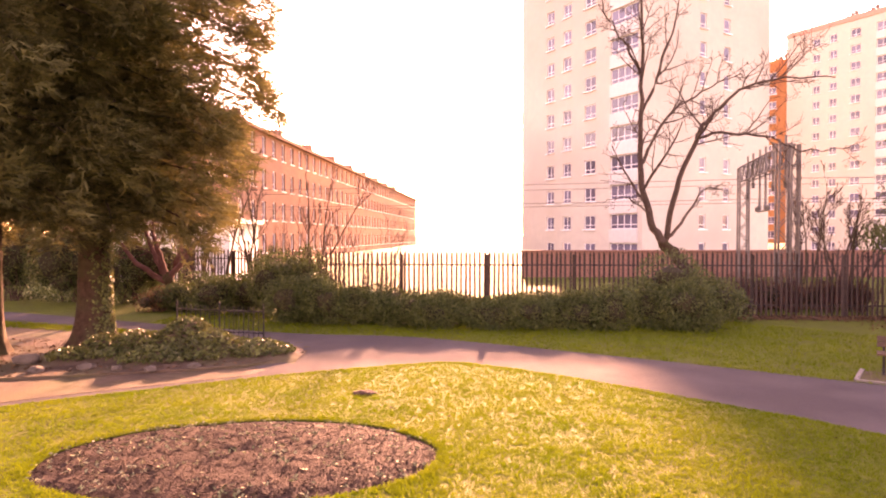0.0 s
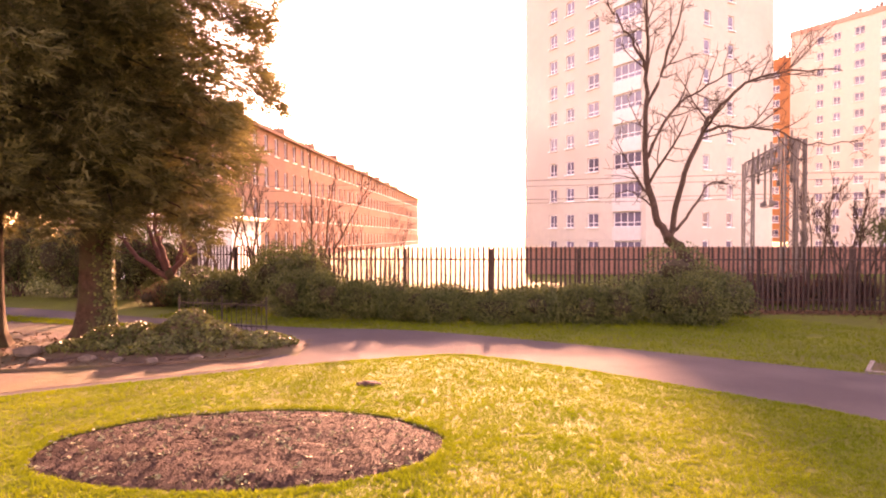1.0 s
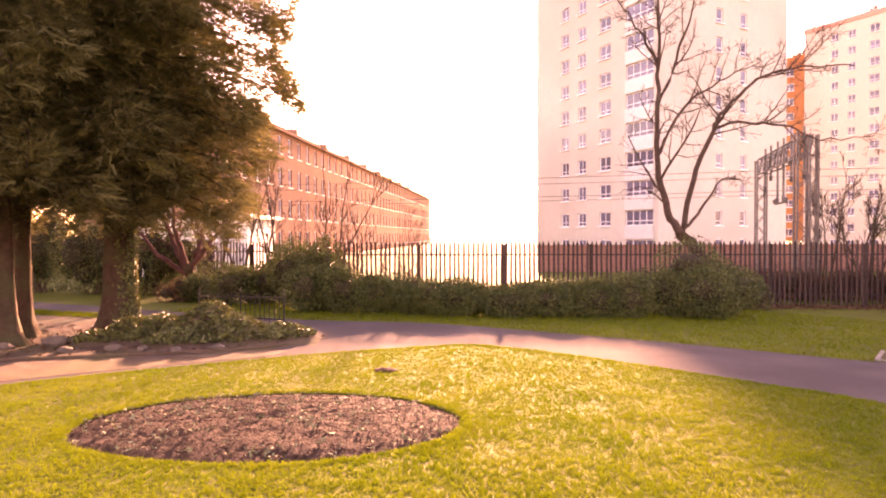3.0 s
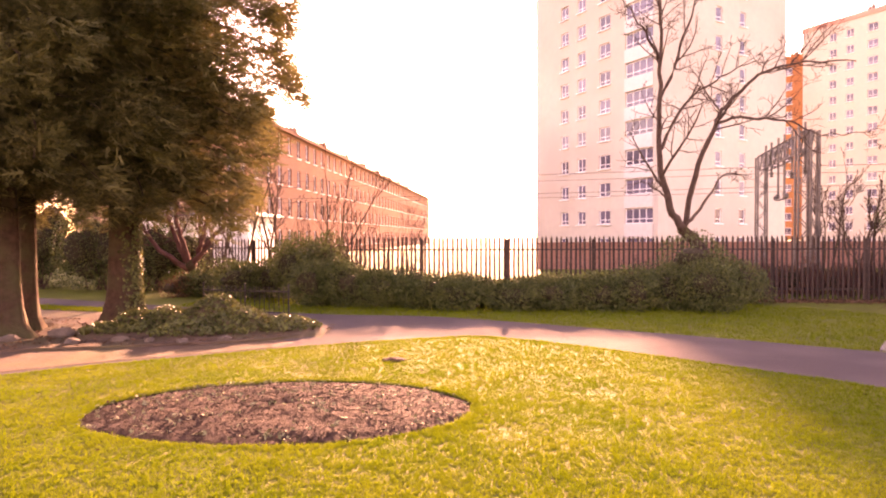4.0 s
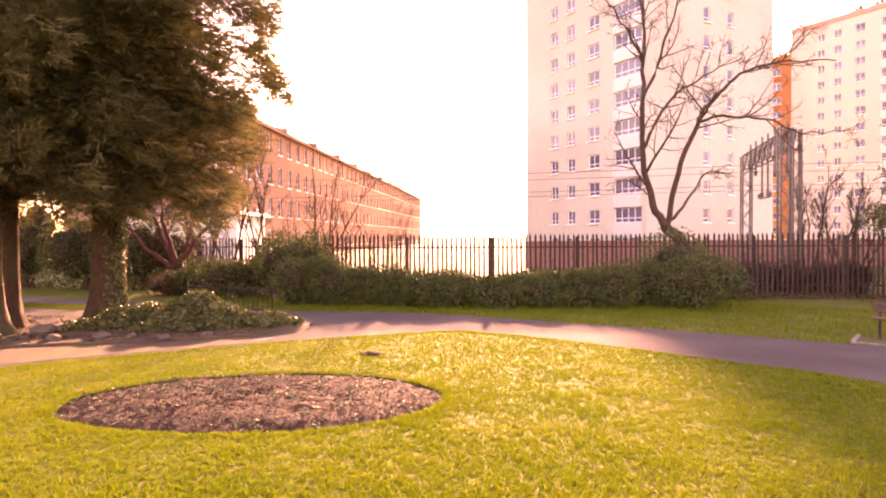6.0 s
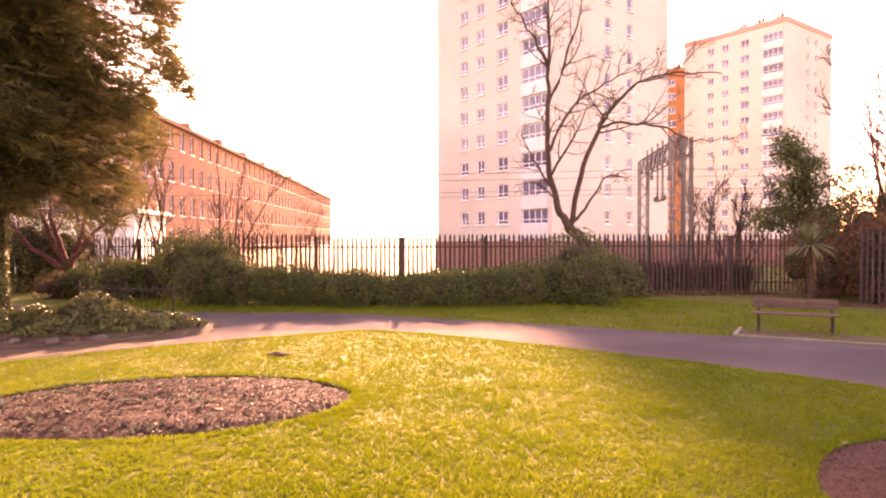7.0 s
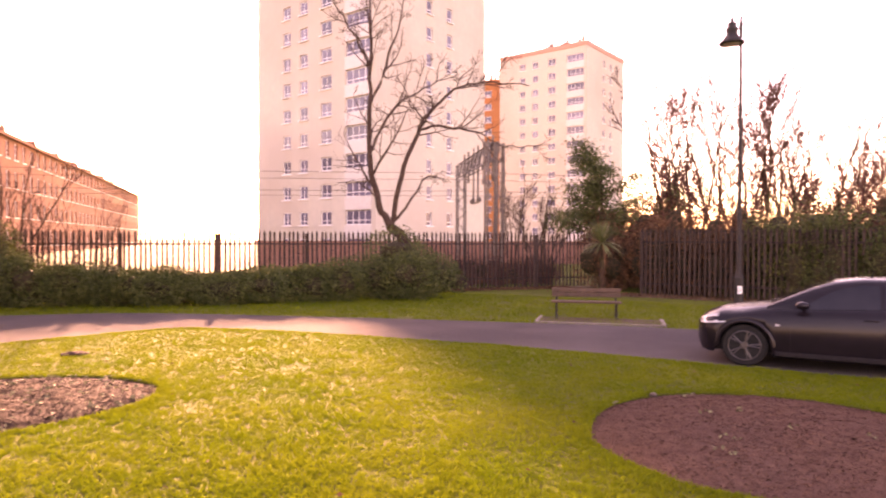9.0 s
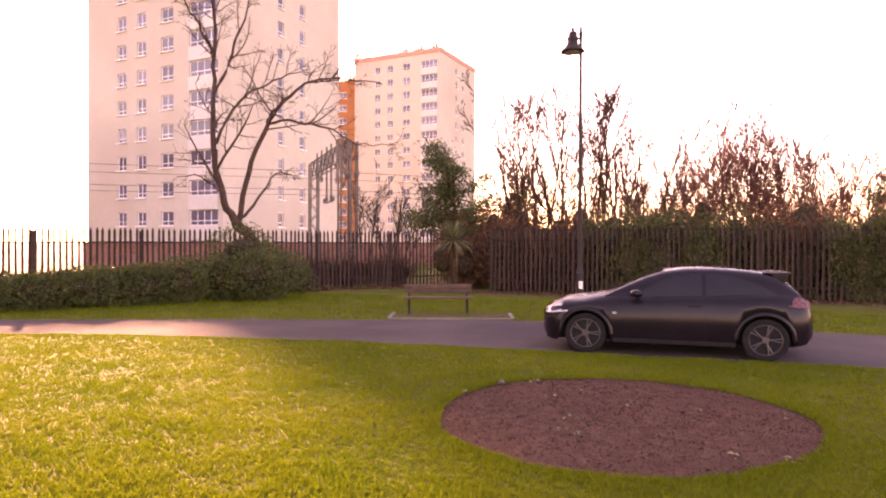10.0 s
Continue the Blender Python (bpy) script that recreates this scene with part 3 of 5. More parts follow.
def tower_block(name, corner, left_dir, right_dir, wl_, wr_, storeys, base, label, only_left=False, wall_mat=M_RENDER, rails=True):
    """A slab tower: a broad face with windows and a glazed balcony column at its corner, and an end face with narrow windows."""
    tower = empty(name)
    H = storeys * 2.7 + 0.9
    ld, rd = Vector((*left_dir, 0)).normalized(), Vector((*right_dir, 0)).normalized()
    c = Vector((*corner, base))
    # left face runs from its far end to the corner
    up = Vector((0, 0, 1))

    def frame_of(o, x):
        y = up.cross(x)
        return Matrix(((x.x, y.x, 0, o.x), (x.y, y.y, 0, o.y), (0, 0, 1, o.z), (0, 0, 0, 1)))
    mL = frame_of(c + ld * wl_, -ld)
    mR = frame_of(c, rd)
    holesL, holesR = [], []
    cols = [(0.28, 1.25), (0.43, 1.25), (0.62, 1.6)]
    for s in range(storeys):
        z = 0.9 + s * 2.7
        for f, w in cols:
            holesL.append((wl_ * f - w / 2, z, wl_ * f + w / 2, z + 1.35))
        if not only_left:
            holesL.append((wl_ - 4.1, z - 0.02, wl_ - 0.6, z + 1.4))
            for f in (0.44, 0.63):
                holesR.append((wr_ * f - 0.45, z, wr_ * f + 0.45, z + 1.4))
    bm = bmesh.new()
    facade(bm, mL, wl_, H, holesL)
    facade(bm, mR, wr_, H, holesR)
    far = c + ld * wl_ + rd * wr_
    facade(bm, frame_of(c + rd * wr_, ld), wl_, H, [])
    facade(bm, frame_of(far, -rd), wr_, H, [])
    # added dark core behind the openings, its black standing in for unlit rooms
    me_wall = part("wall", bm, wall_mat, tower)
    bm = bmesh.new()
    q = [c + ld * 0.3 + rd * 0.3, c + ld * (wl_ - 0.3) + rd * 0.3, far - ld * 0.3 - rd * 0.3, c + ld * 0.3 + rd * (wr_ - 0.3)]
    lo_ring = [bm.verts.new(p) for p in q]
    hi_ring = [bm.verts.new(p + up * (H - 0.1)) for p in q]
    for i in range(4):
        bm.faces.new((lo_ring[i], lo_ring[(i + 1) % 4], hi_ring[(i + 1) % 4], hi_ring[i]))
    part("dark_core", bm, M_BLACK, tower)
    # parapet and roof
    bm = bmesh.new()
    q = [c - ld * 0.12 - rd * 0.12, c + ld * (wl_ + 0.12) - rd * 0.12, far + ld * 0.12 + rd * 0.12, c - ld * 0.12 + rd * (wr_ + 0.12)]
    a = [bm.verts.new(p + up * H) for p in q]
    b = [bm.verts.new(p + up * (H + 0.85)) for p in q]
    for i in range(4):
        bm.faces.new((a[i], a[(i + 1) % 4], b[(i + 1) % 4], b[i]))
    bm.faces.new(b)
    bm.faces.new(a[::-1])
    part("parapet", bm, M_BAND if not only_left else wall_mat, tower, "" if only_left else "red-brown roof band")
    if rails:
        bm = bmesh.new()
        for i in range(4):
            p0, p1 = q[i], q[(i + 1) % 4]
            n = 14
            for k in range(n):
                p = p0.lerp(p1, (k + 0.5) / n) + up * (H + 0.85)
                rod(bm, p, p + up * 1.6, 0.08, seg=4)
            for hgt in (0.8, 1.6):
                rod(bm, p0 + up * (H + 0.85 + hgt), p1 + up * (H + 0.85 + hgt), 0.06, seg=4)
        part("roof_railing", bm, M_STEEL, tower)
        for k in range(9):
            bm = bmesh.new()
            p = c + ld * (1.5 + k * 1.1) + rd * (1.5 + (k % 3) * 0.8) + up * (H + 0.85)
            rod(bm, p, p + up * (1.6 + 0.6 * ((k * 7) % 3)), 0.13, 0.08, 6)
            box(bm, p + Vector((-0.25, -0.25, 0.6)), p + Vector((0.25, 0.25, 1.1)), 0.03)
            part("roof_antenna", bm, M_STEEL, tower)
    kinds = {w: window_kind(w, 1.35, 2) for w in {w for _, w in cols}}
    narrow = window_kind(0.9, 1.4, 1)
    wide = window_kind(3.5, 1.42, 4, sill=False)
    bmp = bmesh.new()
    box(bmp, (-0.05, -0.22, -1.25), (3.55, -0.10, 0.0), 0.01)
    panel = part("balcony_panel", bmp, M_PANEL)
    for s in range(storeys):
        z = 0.9 + s * 2.7
        for f, w in cols:
            put_window(kinds[w], tower, mL @ Matrix.Translation((wl_ * f - w / 2, 0.11, z)))
        if not only_left:
            put_window(wide, tower, mL @ Matrix.Translation((wl_ - 4.1, 0.11, z - 0.02)))
            shared("balcony_panel", panel, tower, mL @ Matrix.Translation((wl_ - 4.1, 0.11, z - 0.03)))
            for f in (0.44, 0.63):
                put_window(narrow, tower, mR @ Matrix.Translation((wr_ * f - 0.45, 0.11, z)))
    for kind in (*kinds.values(), narrow, wide, (panel,)):
        for o in kind:
            if o:
                bpy.data.objects.remove(o)
    return tagged(tower, label, "tower block", "tower blocks")


AXIS, RIGHT = (0.588, 0.808), (0.808, -0.588)


def ar(lateral, depth):
    """A plan place from metres to the side of and ahead of the last camera stand."""
    return (0.6 + lateral * RIGHT[0] + depth * AXIS[0], 0.2 + lateral * RIGHT[1] + depth * AXIS[1])


def ar_dir(lateral, depth):
    return (lateral * RIGHT[0] + depth * AXIS[0], lateral * RIGHT[1] + depth * AXIS[1])


tower_block("tower_block", ar(-19.7, 58.15), ar_dir(-17.4, 8.6), ar_dir(7.25, 15.7), 18.3, 18.0, 14, -0.4, "cream rendered tower block with small white windows beyond the railway")
tower_block("tower_block", ar(-1.2, 124.9), ar_dir(-17.4, 8.6), ar_dir(7.25, 15.7), 19.4, 17.3, 14, -0.75, "cream tower block with red roof band and glazed balconies")
tower_block("orange_block", ar(-18.3, 137.0), ar_dir(-17.4, 3.0), ar_dir(3.0, 15.7), 9.0, 10.0, 12, 1.2, "orange-clad tower block seen between two cream towers", only_left=True, wall_mat=M_ORANGE)


def tenement():
    """Four storeys of red sandstone with tall sash windows, running away from the park."""
    t = empty("tenement_building")
    corner, L, W, H = Vector((-17.6, 52, -0.03)), 140.0, 12.0, 13.0
    d = Vector((0.092, 1, 0)).normalized()
    out = Vector((d.y, -d.x, 0))
    mE = Matrix(((d.x, -out.x, 0, corner.x), (d.y, -out.y, 0, corner.y), (0, 0, 1, corner.z), (0, 0, 0, 1)))
    g = corner - out * W
    mS = Matrix(((out.x, d.x, 0, g.x), (out.y, d.y, 0, g.y), (0, 0, 1, g.z), (0, 0, 0, 1)))
    holes = []
    for s in range(4):
        for k in range(46):
            u = 1.4 + k * 3.0
            if u + 1.1 < L:
                holes.append((u, 0.95 + s * 3.2, u + 1.1, 2.8 + s * 3.2))
    gable = [(3.0 + 4.2 * k, 0.95 + s * 3.2, 4.1 + 4.2 * k, 2.8 + s * 3.2) for s in range(4) for k in range(2)]
    bm = bmesh.new()
    facade(bm, mE, L, H, holes, 0.25)
    facade(bm, mS, W, H, gable, 0.25)
    n = g + d * L
    for a, b in ((n, g), (corner + d * L, n)):
        q = [a, b, b + Vector((0, 0, H)), a + Vector((0, 0, H))]
        bm.faces.new([bm.verts.new(p) for p in q])
    part("wall", bm, M_SANDSTONE, t)
    # black box added inside the shell for the dark of the rooms
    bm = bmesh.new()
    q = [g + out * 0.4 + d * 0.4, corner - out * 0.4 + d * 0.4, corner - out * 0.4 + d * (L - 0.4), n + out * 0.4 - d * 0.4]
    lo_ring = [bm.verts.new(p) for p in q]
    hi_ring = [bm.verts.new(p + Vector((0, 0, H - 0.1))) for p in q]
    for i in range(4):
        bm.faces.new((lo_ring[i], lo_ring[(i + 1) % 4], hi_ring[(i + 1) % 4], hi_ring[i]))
    part("dark_core", bm, M_BLACK, t)
    bm = bmesh.new()
    up = Vector((0, 0, 1))
    e0, e1 = corner + out * 0.5 - d * 0.2 + up * H, corner + out * 0.5 + d * (L + 0.2) + up * H
    w0, w1 = g - out * 0.5 - d * 0.2 + up * H, n - out * 0.5 + d * 0.2 + up * H
    r0, r1 = (e0 + w0) / 2 + up * 2.6, (e1 + w1) / 2 + up * 2.6
    for q in ((e0, e1, r1, r0), (w1, w0, r0, r1), (e0, r0, w0), (e1, w1, r1), (e0, w0, w1, e1)):
        bm.faces.new([bm.verts.new(p) for p in q])
    roof = part("roof", bm, M_SLATE, t)
    bm = bmesh.new()
    m = Matrix.Translation(corner + up * (H - 0.35)) @ mE.to_3x3().to_4x4()
    box(bm, (0, -0.45, 0), (L, -0.003, 0.33), 0.0, m)
    part("cornice", bm, M_SANDSTONE, t)
    for k in range(10):
        bm = bmesh.new()
        mm = Matrix.Translation(r0 + d * (6 + 14 * k)) @ mE.to_3x3().to_4x4()
        box(bm, (-0.4, -1.3, -1.0), (0.4, 1.3, 0.6), 0.05, mm)
        for j in range(5):
            p = mm @ Vector((0, -1.0 + 0.5 * j, 0.6))
            rod(bm, p, p + up * 0.5, 0.14, 0.11, 8)
        part("chimney", bm, M_SANDSTONE, roof)
    kind = window_kind(1.1, 1.85, 1)
    for h in holes:
        put_window(kind, t, mE @ Matrix.Translation((h[0], 0.16, h[1])))
    for h in gable:
        put_window(kind, t, mS @ Matrix.Translation((h[0], 0.16, h[1])))
    for o in kind:
        bpy.data.objects.remove(o)
    return tagged(t, "four-storey red sandstone tenement with slate roof", "tenement")


tenement()


def outbuilding():
    b = empty("outbuilding")
    bm = bmesh.new()
    facade(bm, pose(-18.5, 38, -0.03), 7.4, 3.3, [(1.2, 1.0, 2.4, 2.2), (4.4, 0.0, 5.4, 2.1)], 0.2)
    facade(bm, pose(-11.1, 38, -0.03, 0, 0, 90), 6, 3.3, [], 0.2)
    facade(bm, pose(-18.5, 44, -0.03, 0, 0, -90), 6, 3.3, [], 0.2)
    facade(bm, pose(-11.1, 44, -0.03, 0, 0, 180), 7.4, 3.3, [], 0.2)
    part("wall", bm, M_WHITEWASH, b)
    # black filler box: interior darkness seen through the window and door holes
    bm = bmesh.new()
    box(bm, (-18.3, 38.21, 0.0), (-11.3, 43.8, 3.2))
    part("dark_core", bm, M_BLACK, b)
    bm = bmesh.new()
    box(bm, (-18.8, 37.7, 3.27), (-10.8, 44.3, 3.5), 0.03)
    part("roof", bm, M_SLATE, b)
    return tagged(b, "low white rendered outbuilding with a flat roof", "building")


outbuilding()


def far_wall():
    bm = bmesh.new()
    box(bm, (6, 42, -0.03), (40, 42.3, 1.55))
    box(bm, (5.9, 41.9, 1.55), (40.1, 42.4, 1.68), 0.02)
    return part("brick_wall", bm, M_BRICK)


tagged(far_wall(), "brown brick boundary wall beyond the railway", "wall", kind="structure")


# ---- fences ----
def pale_mesh(h):
    """One palisade pale: a W section with a three-pointed top."""
    V, F = [], []
    xs, ys = (-0.035, -0.014, 0.014, 0.035), (0.0, 0.018, 0.018, 0.0)
    tops = (h - 0.10, h, h, h - 0.10)
    for t in (0.0, 0.004):
        for x, y, top in zip(xs, ys, tops):
            V += [(x, y + t, 0.0), (x, y + t, h - 0.16), (x * (0.35 if top == h else 1.1), y + t, top)]
    for t in (0, 12):
        for i in range(3):
            a, b = t + i * 3, t + i * 3 + 3
            F += [(a, b, b + 1, a + 1), (a + 1, b + 1, b + 2, a + 2)]
    for i in (0, 9):
        F += [(i, i + 1, i + 13, i + 12), (i + 1, i + 2, i + 14, i + 13)]
    return mesh_object("pale", V, F, M_PALE)


def palisade(a, b, h, label, step=0.155, z0=-0.03):
    fence = empty("palisade_fence")
    a, b = Vector((*a, z0)), Vector((*b, z0))
    d = (b - a)
    n = int(d.length / step)
    yaw = math.degrees(math.atan2(d.y, d.x))
    first = pale_mesh(h)
    rng = random.Random(int(a.x * 10))
    for i in range(n + 1):
        p = a + d * (i / n)
        shared("pale", first, fence, pose(p.x, p.y, p.z + 0.05 + rng.uniform(-0.015, 0.015), rng.uniform(-0.6, 0.6), rng.uniform(-0.8, 0.8), yaw))
    bpy.data.objects.remove(first)
    u = d.normalized()
    w = Vector((-u.y, u.x, 0))
    for hh in (0.35, h - 0.42):
        bm = bmesh.new()
        box(bm, (0, 0.021, hh), (d.length, 0.066, hh + 0.05), 0.006, pose(a.x, a.y, a.z, 0, 0, yaw))
        part("rail", bm, M_PALE, fence)
    k = max(2, int(d.length / 2.75))
    for i in range(k + 1):
        bm = bmesh.new()
        box(bm, (-0.05, 0.068, 0), (0.05, 0.17, h - 0.05), 0.008, pose(*(a + d * (i / k)), 0, 0, yaw))
        part("post", bm, M_PALE, fence)
    return tagged(fence, label, "fence", "palisade fences")


palisade((-3.5, 22.9), (16.4, 21.3), 2.05, "tall steel palisade fence along the railway")
palisade((15.2, 17.6), (24.2, 3.6), 2.15, "rusty brown steel palisade fence overgrown with ivy")
palisade((-15.5, 31.0), (-5.0, 29.5), 2.0, "steel palisade fence in front of a white outbuilding")


def low_railing(a, b):
    """Black park railing with ball-topped bars."""
    r = empty("park_railing")
    a, b = Vector((*a, 0)), Vector((*b, 0))
    d = b - a
    yaw = math.degrees(math.atan2(d.y, d.x))
    m = pose(a.x, a.y, 0, 0, 0, yaw)
    for z in (0.12, 0.66):
        bm = bmesh.new()
        box(bm, (0, -0.012, z), (d.length, 0.012, z + 0.03), 0.004, m)
        part("rail", bm, M_IRON, r)
    n = int(d.length / 0.14)
    for i in range(n + 1):
        bm = bmesh.new()
        x = d.length * i / n
        big = i % 9 == 0
        rod(bm, m @ Vector((x, 0, -0.03)), m @ Vector((x, 0, 0.84 if big else 0.75)), 0.02 if big else 0.009, seg=6)
        bmesh.ops.create_icosphere(bm, subdivisions=1, radius=0.032 if big else 0.022, matrix=m @ Matrix.Translation((x, 0, 0.85 if big else 0.76)))
        part("post" if big else "bar", bm, M_IRON, r)
    return tagged(r, "low black iron park railing with ball tops", "railing")


low_railing((-3.85, 17.3), (-6.3, 18.05))


# ---- leafy shrubs and hedges ----
def shrub_cloud(rng, n, size, lumps=7, hollow=0.55, flat_base=True):
    """Points and outward ways in a lumpy crown of half-sizes size, centred on its base."""
    cs = rng.normal(0, 0.33, (lumps, 3)) * np.array([1, 1, 0.6])
    cs[:, :2] = np.clip(cs[:, :2], -0.6, 0.6)
    cs[:, 2] = np.abs(cs[:, 2]) + 0.35
    rs = rng.uniform(0.38, 0.62, lumps)
    k = rng.integers(0, lumps, n)
    w = unit(rng.normal(0, 1, (n, 3)))
    r = rs[k] * rng.uniform(hollow, 1.0, n) ** 0.6
    p = cs[k] + w * r[:, None]
    p[:, 2] = np.abs(p[:, 2])
    return p * np.array(size), w, cs * np.array(size), rs


def shrub(name, x, y, size, n, mat, label, seed, leaf=(0.05, 0.09), z=-0.03, group="shrubs", lumps=9, category="shrub", turn=0.0):
    rng = np.random.default_rng(seed)
    s = empty(name, pose(x, y, z, 0, 0, turn))
    p, w, cs, rs = shrub_cloud(rng, n, size, lumps)
    al = unit(w + rng.normal(0, 0.8, (n, 3)))
    nr = unit(np.cross(al, rng.normal(0, 1, (n, 3))))
    L = rng.uniform(*leaf, n)
    f = leaves("foliage", p, nr, al, L, L * rng.uniform(0.45, 0.7, n), mat, s)
    f["kind"] = "stuff"
    lines = []
    for _ in range(14):
        q = p[rng.integers(0, n)]
        b = np.array([rng.normal(0, 0.12) * size[0], rng.normal(0, 0.12) * size[1], 0.0])
        mid = (b + q) / 2 + np.array([0, 0, 0.15 * size[2]])
        lines.append((np.array([b, mid, q]), np.array([0.03, 0.02, 0.006])))
    tubes("stem_mass", lines, M_TWIG, s, 4)
    # dark lumps in the crown stand in for shade between the leaves
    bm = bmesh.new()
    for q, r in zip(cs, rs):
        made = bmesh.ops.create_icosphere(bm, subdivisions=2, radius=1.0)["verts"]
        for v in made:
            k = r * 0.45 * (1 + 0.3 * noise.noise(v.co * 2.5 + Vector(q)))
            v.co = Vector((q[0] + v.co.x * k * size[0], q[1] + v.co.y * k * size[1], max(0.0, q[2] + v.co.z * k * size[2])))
    part("shade_core", bm, M_INNER, s)["kind"] = "stuff"
    return tagged(s, label, category, group)


def twig_bush(name, x, y, height, spread, n, mat, label, seed, z=-0.03, depth=2, category="bush", r=0.014):
    """A bush of many bare upright stems."""
    rng = np.random.default_rng(seed)
    s = empty(name, pose(x, y, z))
    lines = []
    for _ in range(n):
        a = rng.uniform(0, 6.283)
        lean = rng.uniform(0.05, 0.55)
        b = np.array([math.cos(a), math.sin(a), 0]) * rng.uniform(0, 0.35) * spread
        way = np.array([math.cos(a) * lean * spread, math.sin(a) * lean * spread, height])
        p, q, _d = limb(rng, b, way, height * rng.uniform(0.6, 1.05), r, 0.003, 6, 0.10, 0.03)
        lines.append((p, q))
        branch_out(rng, (p, q), lines, depth, 5, 0.42, 0.6, 0.08, 0.14, 0.005, 0.2)
    tubes("stem_mass", lines, mat, s, 3)
    return tagged(s, label, category)


# the hedge across the road, thin and twiggy in the gap where the sun comes through
for i, (x, y, h, w) in enumerate([(-3.4, 20.6, 1.7, 1.5), (-2.0, 20.2, 1.35, 1.5), (-0.6, 19.9, 1.2, 1.5), (0.8, 19.6, 1.15, 1.5), (2.2, 19.3, 1.15, 1.5), (3.6, 19.2, 1.2, 1.5), (5.0, 19.3, 1.35, 1.4)]):
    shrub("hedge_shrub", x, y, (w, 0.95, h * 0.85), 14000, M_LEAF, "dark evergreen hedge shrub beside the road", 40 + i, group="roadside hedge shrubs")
    twig_bush("hedge_brush", x + 0.4, y + 0.5, h * 1.2, 1.3, 12, M_TWIG, "bare brown hedge stems behind the evergreens", 140 + i)
shrub("round_bush", 7.45, 19.3, (1.75, 1.5, 1.55), 20000, M_LEAF, "large rounded evergreen bush on the verge", 50, lumps=12)
shrub("round_bush", 9.3, 20.9, (0.8, 0.7, 0.85), 4000, M_LEAF, "dark evergreen bush at the foot of a bare tree", 51)
for i, (x, y, h, w) in enumerate([(-4.2, 22.2, 2.3, 1.7), (-6.3, 23.4, 1.5, 1.7), (-8.2, 24.6, 1.0, 1.5), (-11.4, 26.4, 2.9, 2.0), (-13.6, 27.0, 3.4, 2.2), (-16.5, 27.5, 3.8, 2.4), (-19.5, 28.0, 4.0, 2.5), (-23, 27.5, 4.0, 2.6)]):
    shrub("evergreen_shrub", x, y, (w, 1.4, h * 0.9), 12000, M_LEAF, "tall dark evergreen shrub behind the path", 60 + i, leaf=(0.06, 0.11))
for i, (x, y) in enumerate([(-3.0, 22.0), (-5.0, 23.6), (-1.4, 21.6), (-7.6, 24.2)]):
    twig_bush("bare_bush", x, y, 3.3, 1.7, 20, M_TWIG, "leafless twiggy bush in front of the tenement", 80 + i, depth=2)
shrub("pale_shrub", -9.0, 23.6, (0.8, 0.7, 0.75), 2200, M_DRY, "low pale-leaved shrub beside the path", 95, leaf=(0.04, 0.07))

# ivy and laurel over the second fence
for i in range(13):
    t = (i + 0.3) / 13
    off = 0.95 if i < 3 else 0.4 if i in (3, 4, 5, 8, 9, 10) else 0.75
    x, y = 15.2 + 9.0 * t + off * 0.84, 17.6 - 14.0 * t + off * 0.54
    h = (1.9, 1.8, 1.75, 1.9, 2.1, 2.0, 2.0, 2.15, 2.0, 2.1, 2.2, 2.2, 2.3)[i]
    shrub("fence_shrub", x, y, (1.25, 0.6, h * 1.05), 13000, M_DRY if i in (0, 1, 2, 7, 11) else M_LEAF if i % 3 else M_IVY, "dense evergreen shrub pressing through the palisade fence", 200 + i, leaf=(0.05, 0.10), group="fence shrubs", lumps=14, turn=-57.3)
for i, t in enumerate((0.30, 0.52, 0.62, 0.86)):
    twig_bush("dry_brush", 15.3 + 9.2 * t + 0.6, 18.3 - 14.3 * t + 0.3, 3.0, 0.8, 14, M_DRY, "clump of dry ochre stems above the fence", 230 + i, depth=1)
shrub("rust_shrub", 15.6, 19.6, (1.6, 1.0, 1.9), 9000, M_DRY, "dense rust-brown hedge behind the palisade fence", 240, leaf=(0.04, 0.08))
shrub("rust_shrub", 17.6, 21.0, (1.9, 1.2, 2.3), 9000, M_DRY, "dense rust-brown hedge behind the palisade fence", 241, leaf=(0.04, 0.08))


for i in range(15):
    bx, by = ar(1.6 + 1.85 * i, 26.5 + 1.5 * math.sin(i * 1.7) + 0.12 * i)
    shrub("bramble_thicket", bx, by, (2.1, 1.5, (2.9, 2.7, 3.0, 2.75, 2.95)[i % 5]), 12000, M_LEAF if i % 5 == 3 else M_DRY, "tall brown bramble thicket behind the fence hedge", 270 + i, leaf=(0.05, 0.10), group="bramble thickets", lumps=18)
    bx, by = ar(2.2 + 1.85 * i, 29.5)
    twig_bush("thicket_brush", bx, by, 4.3 + 0.5 * math.sin(i * 2.3), 1.6, 14, M_TWIG_RED, "tangle of red-brown leafless stems behind the fence", 290 + i, depth=1, r=0.02)
for i in range(6):
    twig_bush("bank_brush", 9.3 + 1.15 * i, 23.4 - 0.1 * i, 1.7, 1.5, 26, M_TWIG_RED, "low tangle of brown brush behind the railway fence", 250 + i, depth=1, r=0.018)
    shrub("bank_shrub", 9.6 + 1.15 * i, 24.0, (1.0, 0.7, 0.95), 3500, M_DRY, "low rust-brown undergrowth on the railway bank", 260 + i, leaf=(0.04, 0.08), group="bank undergrowth")

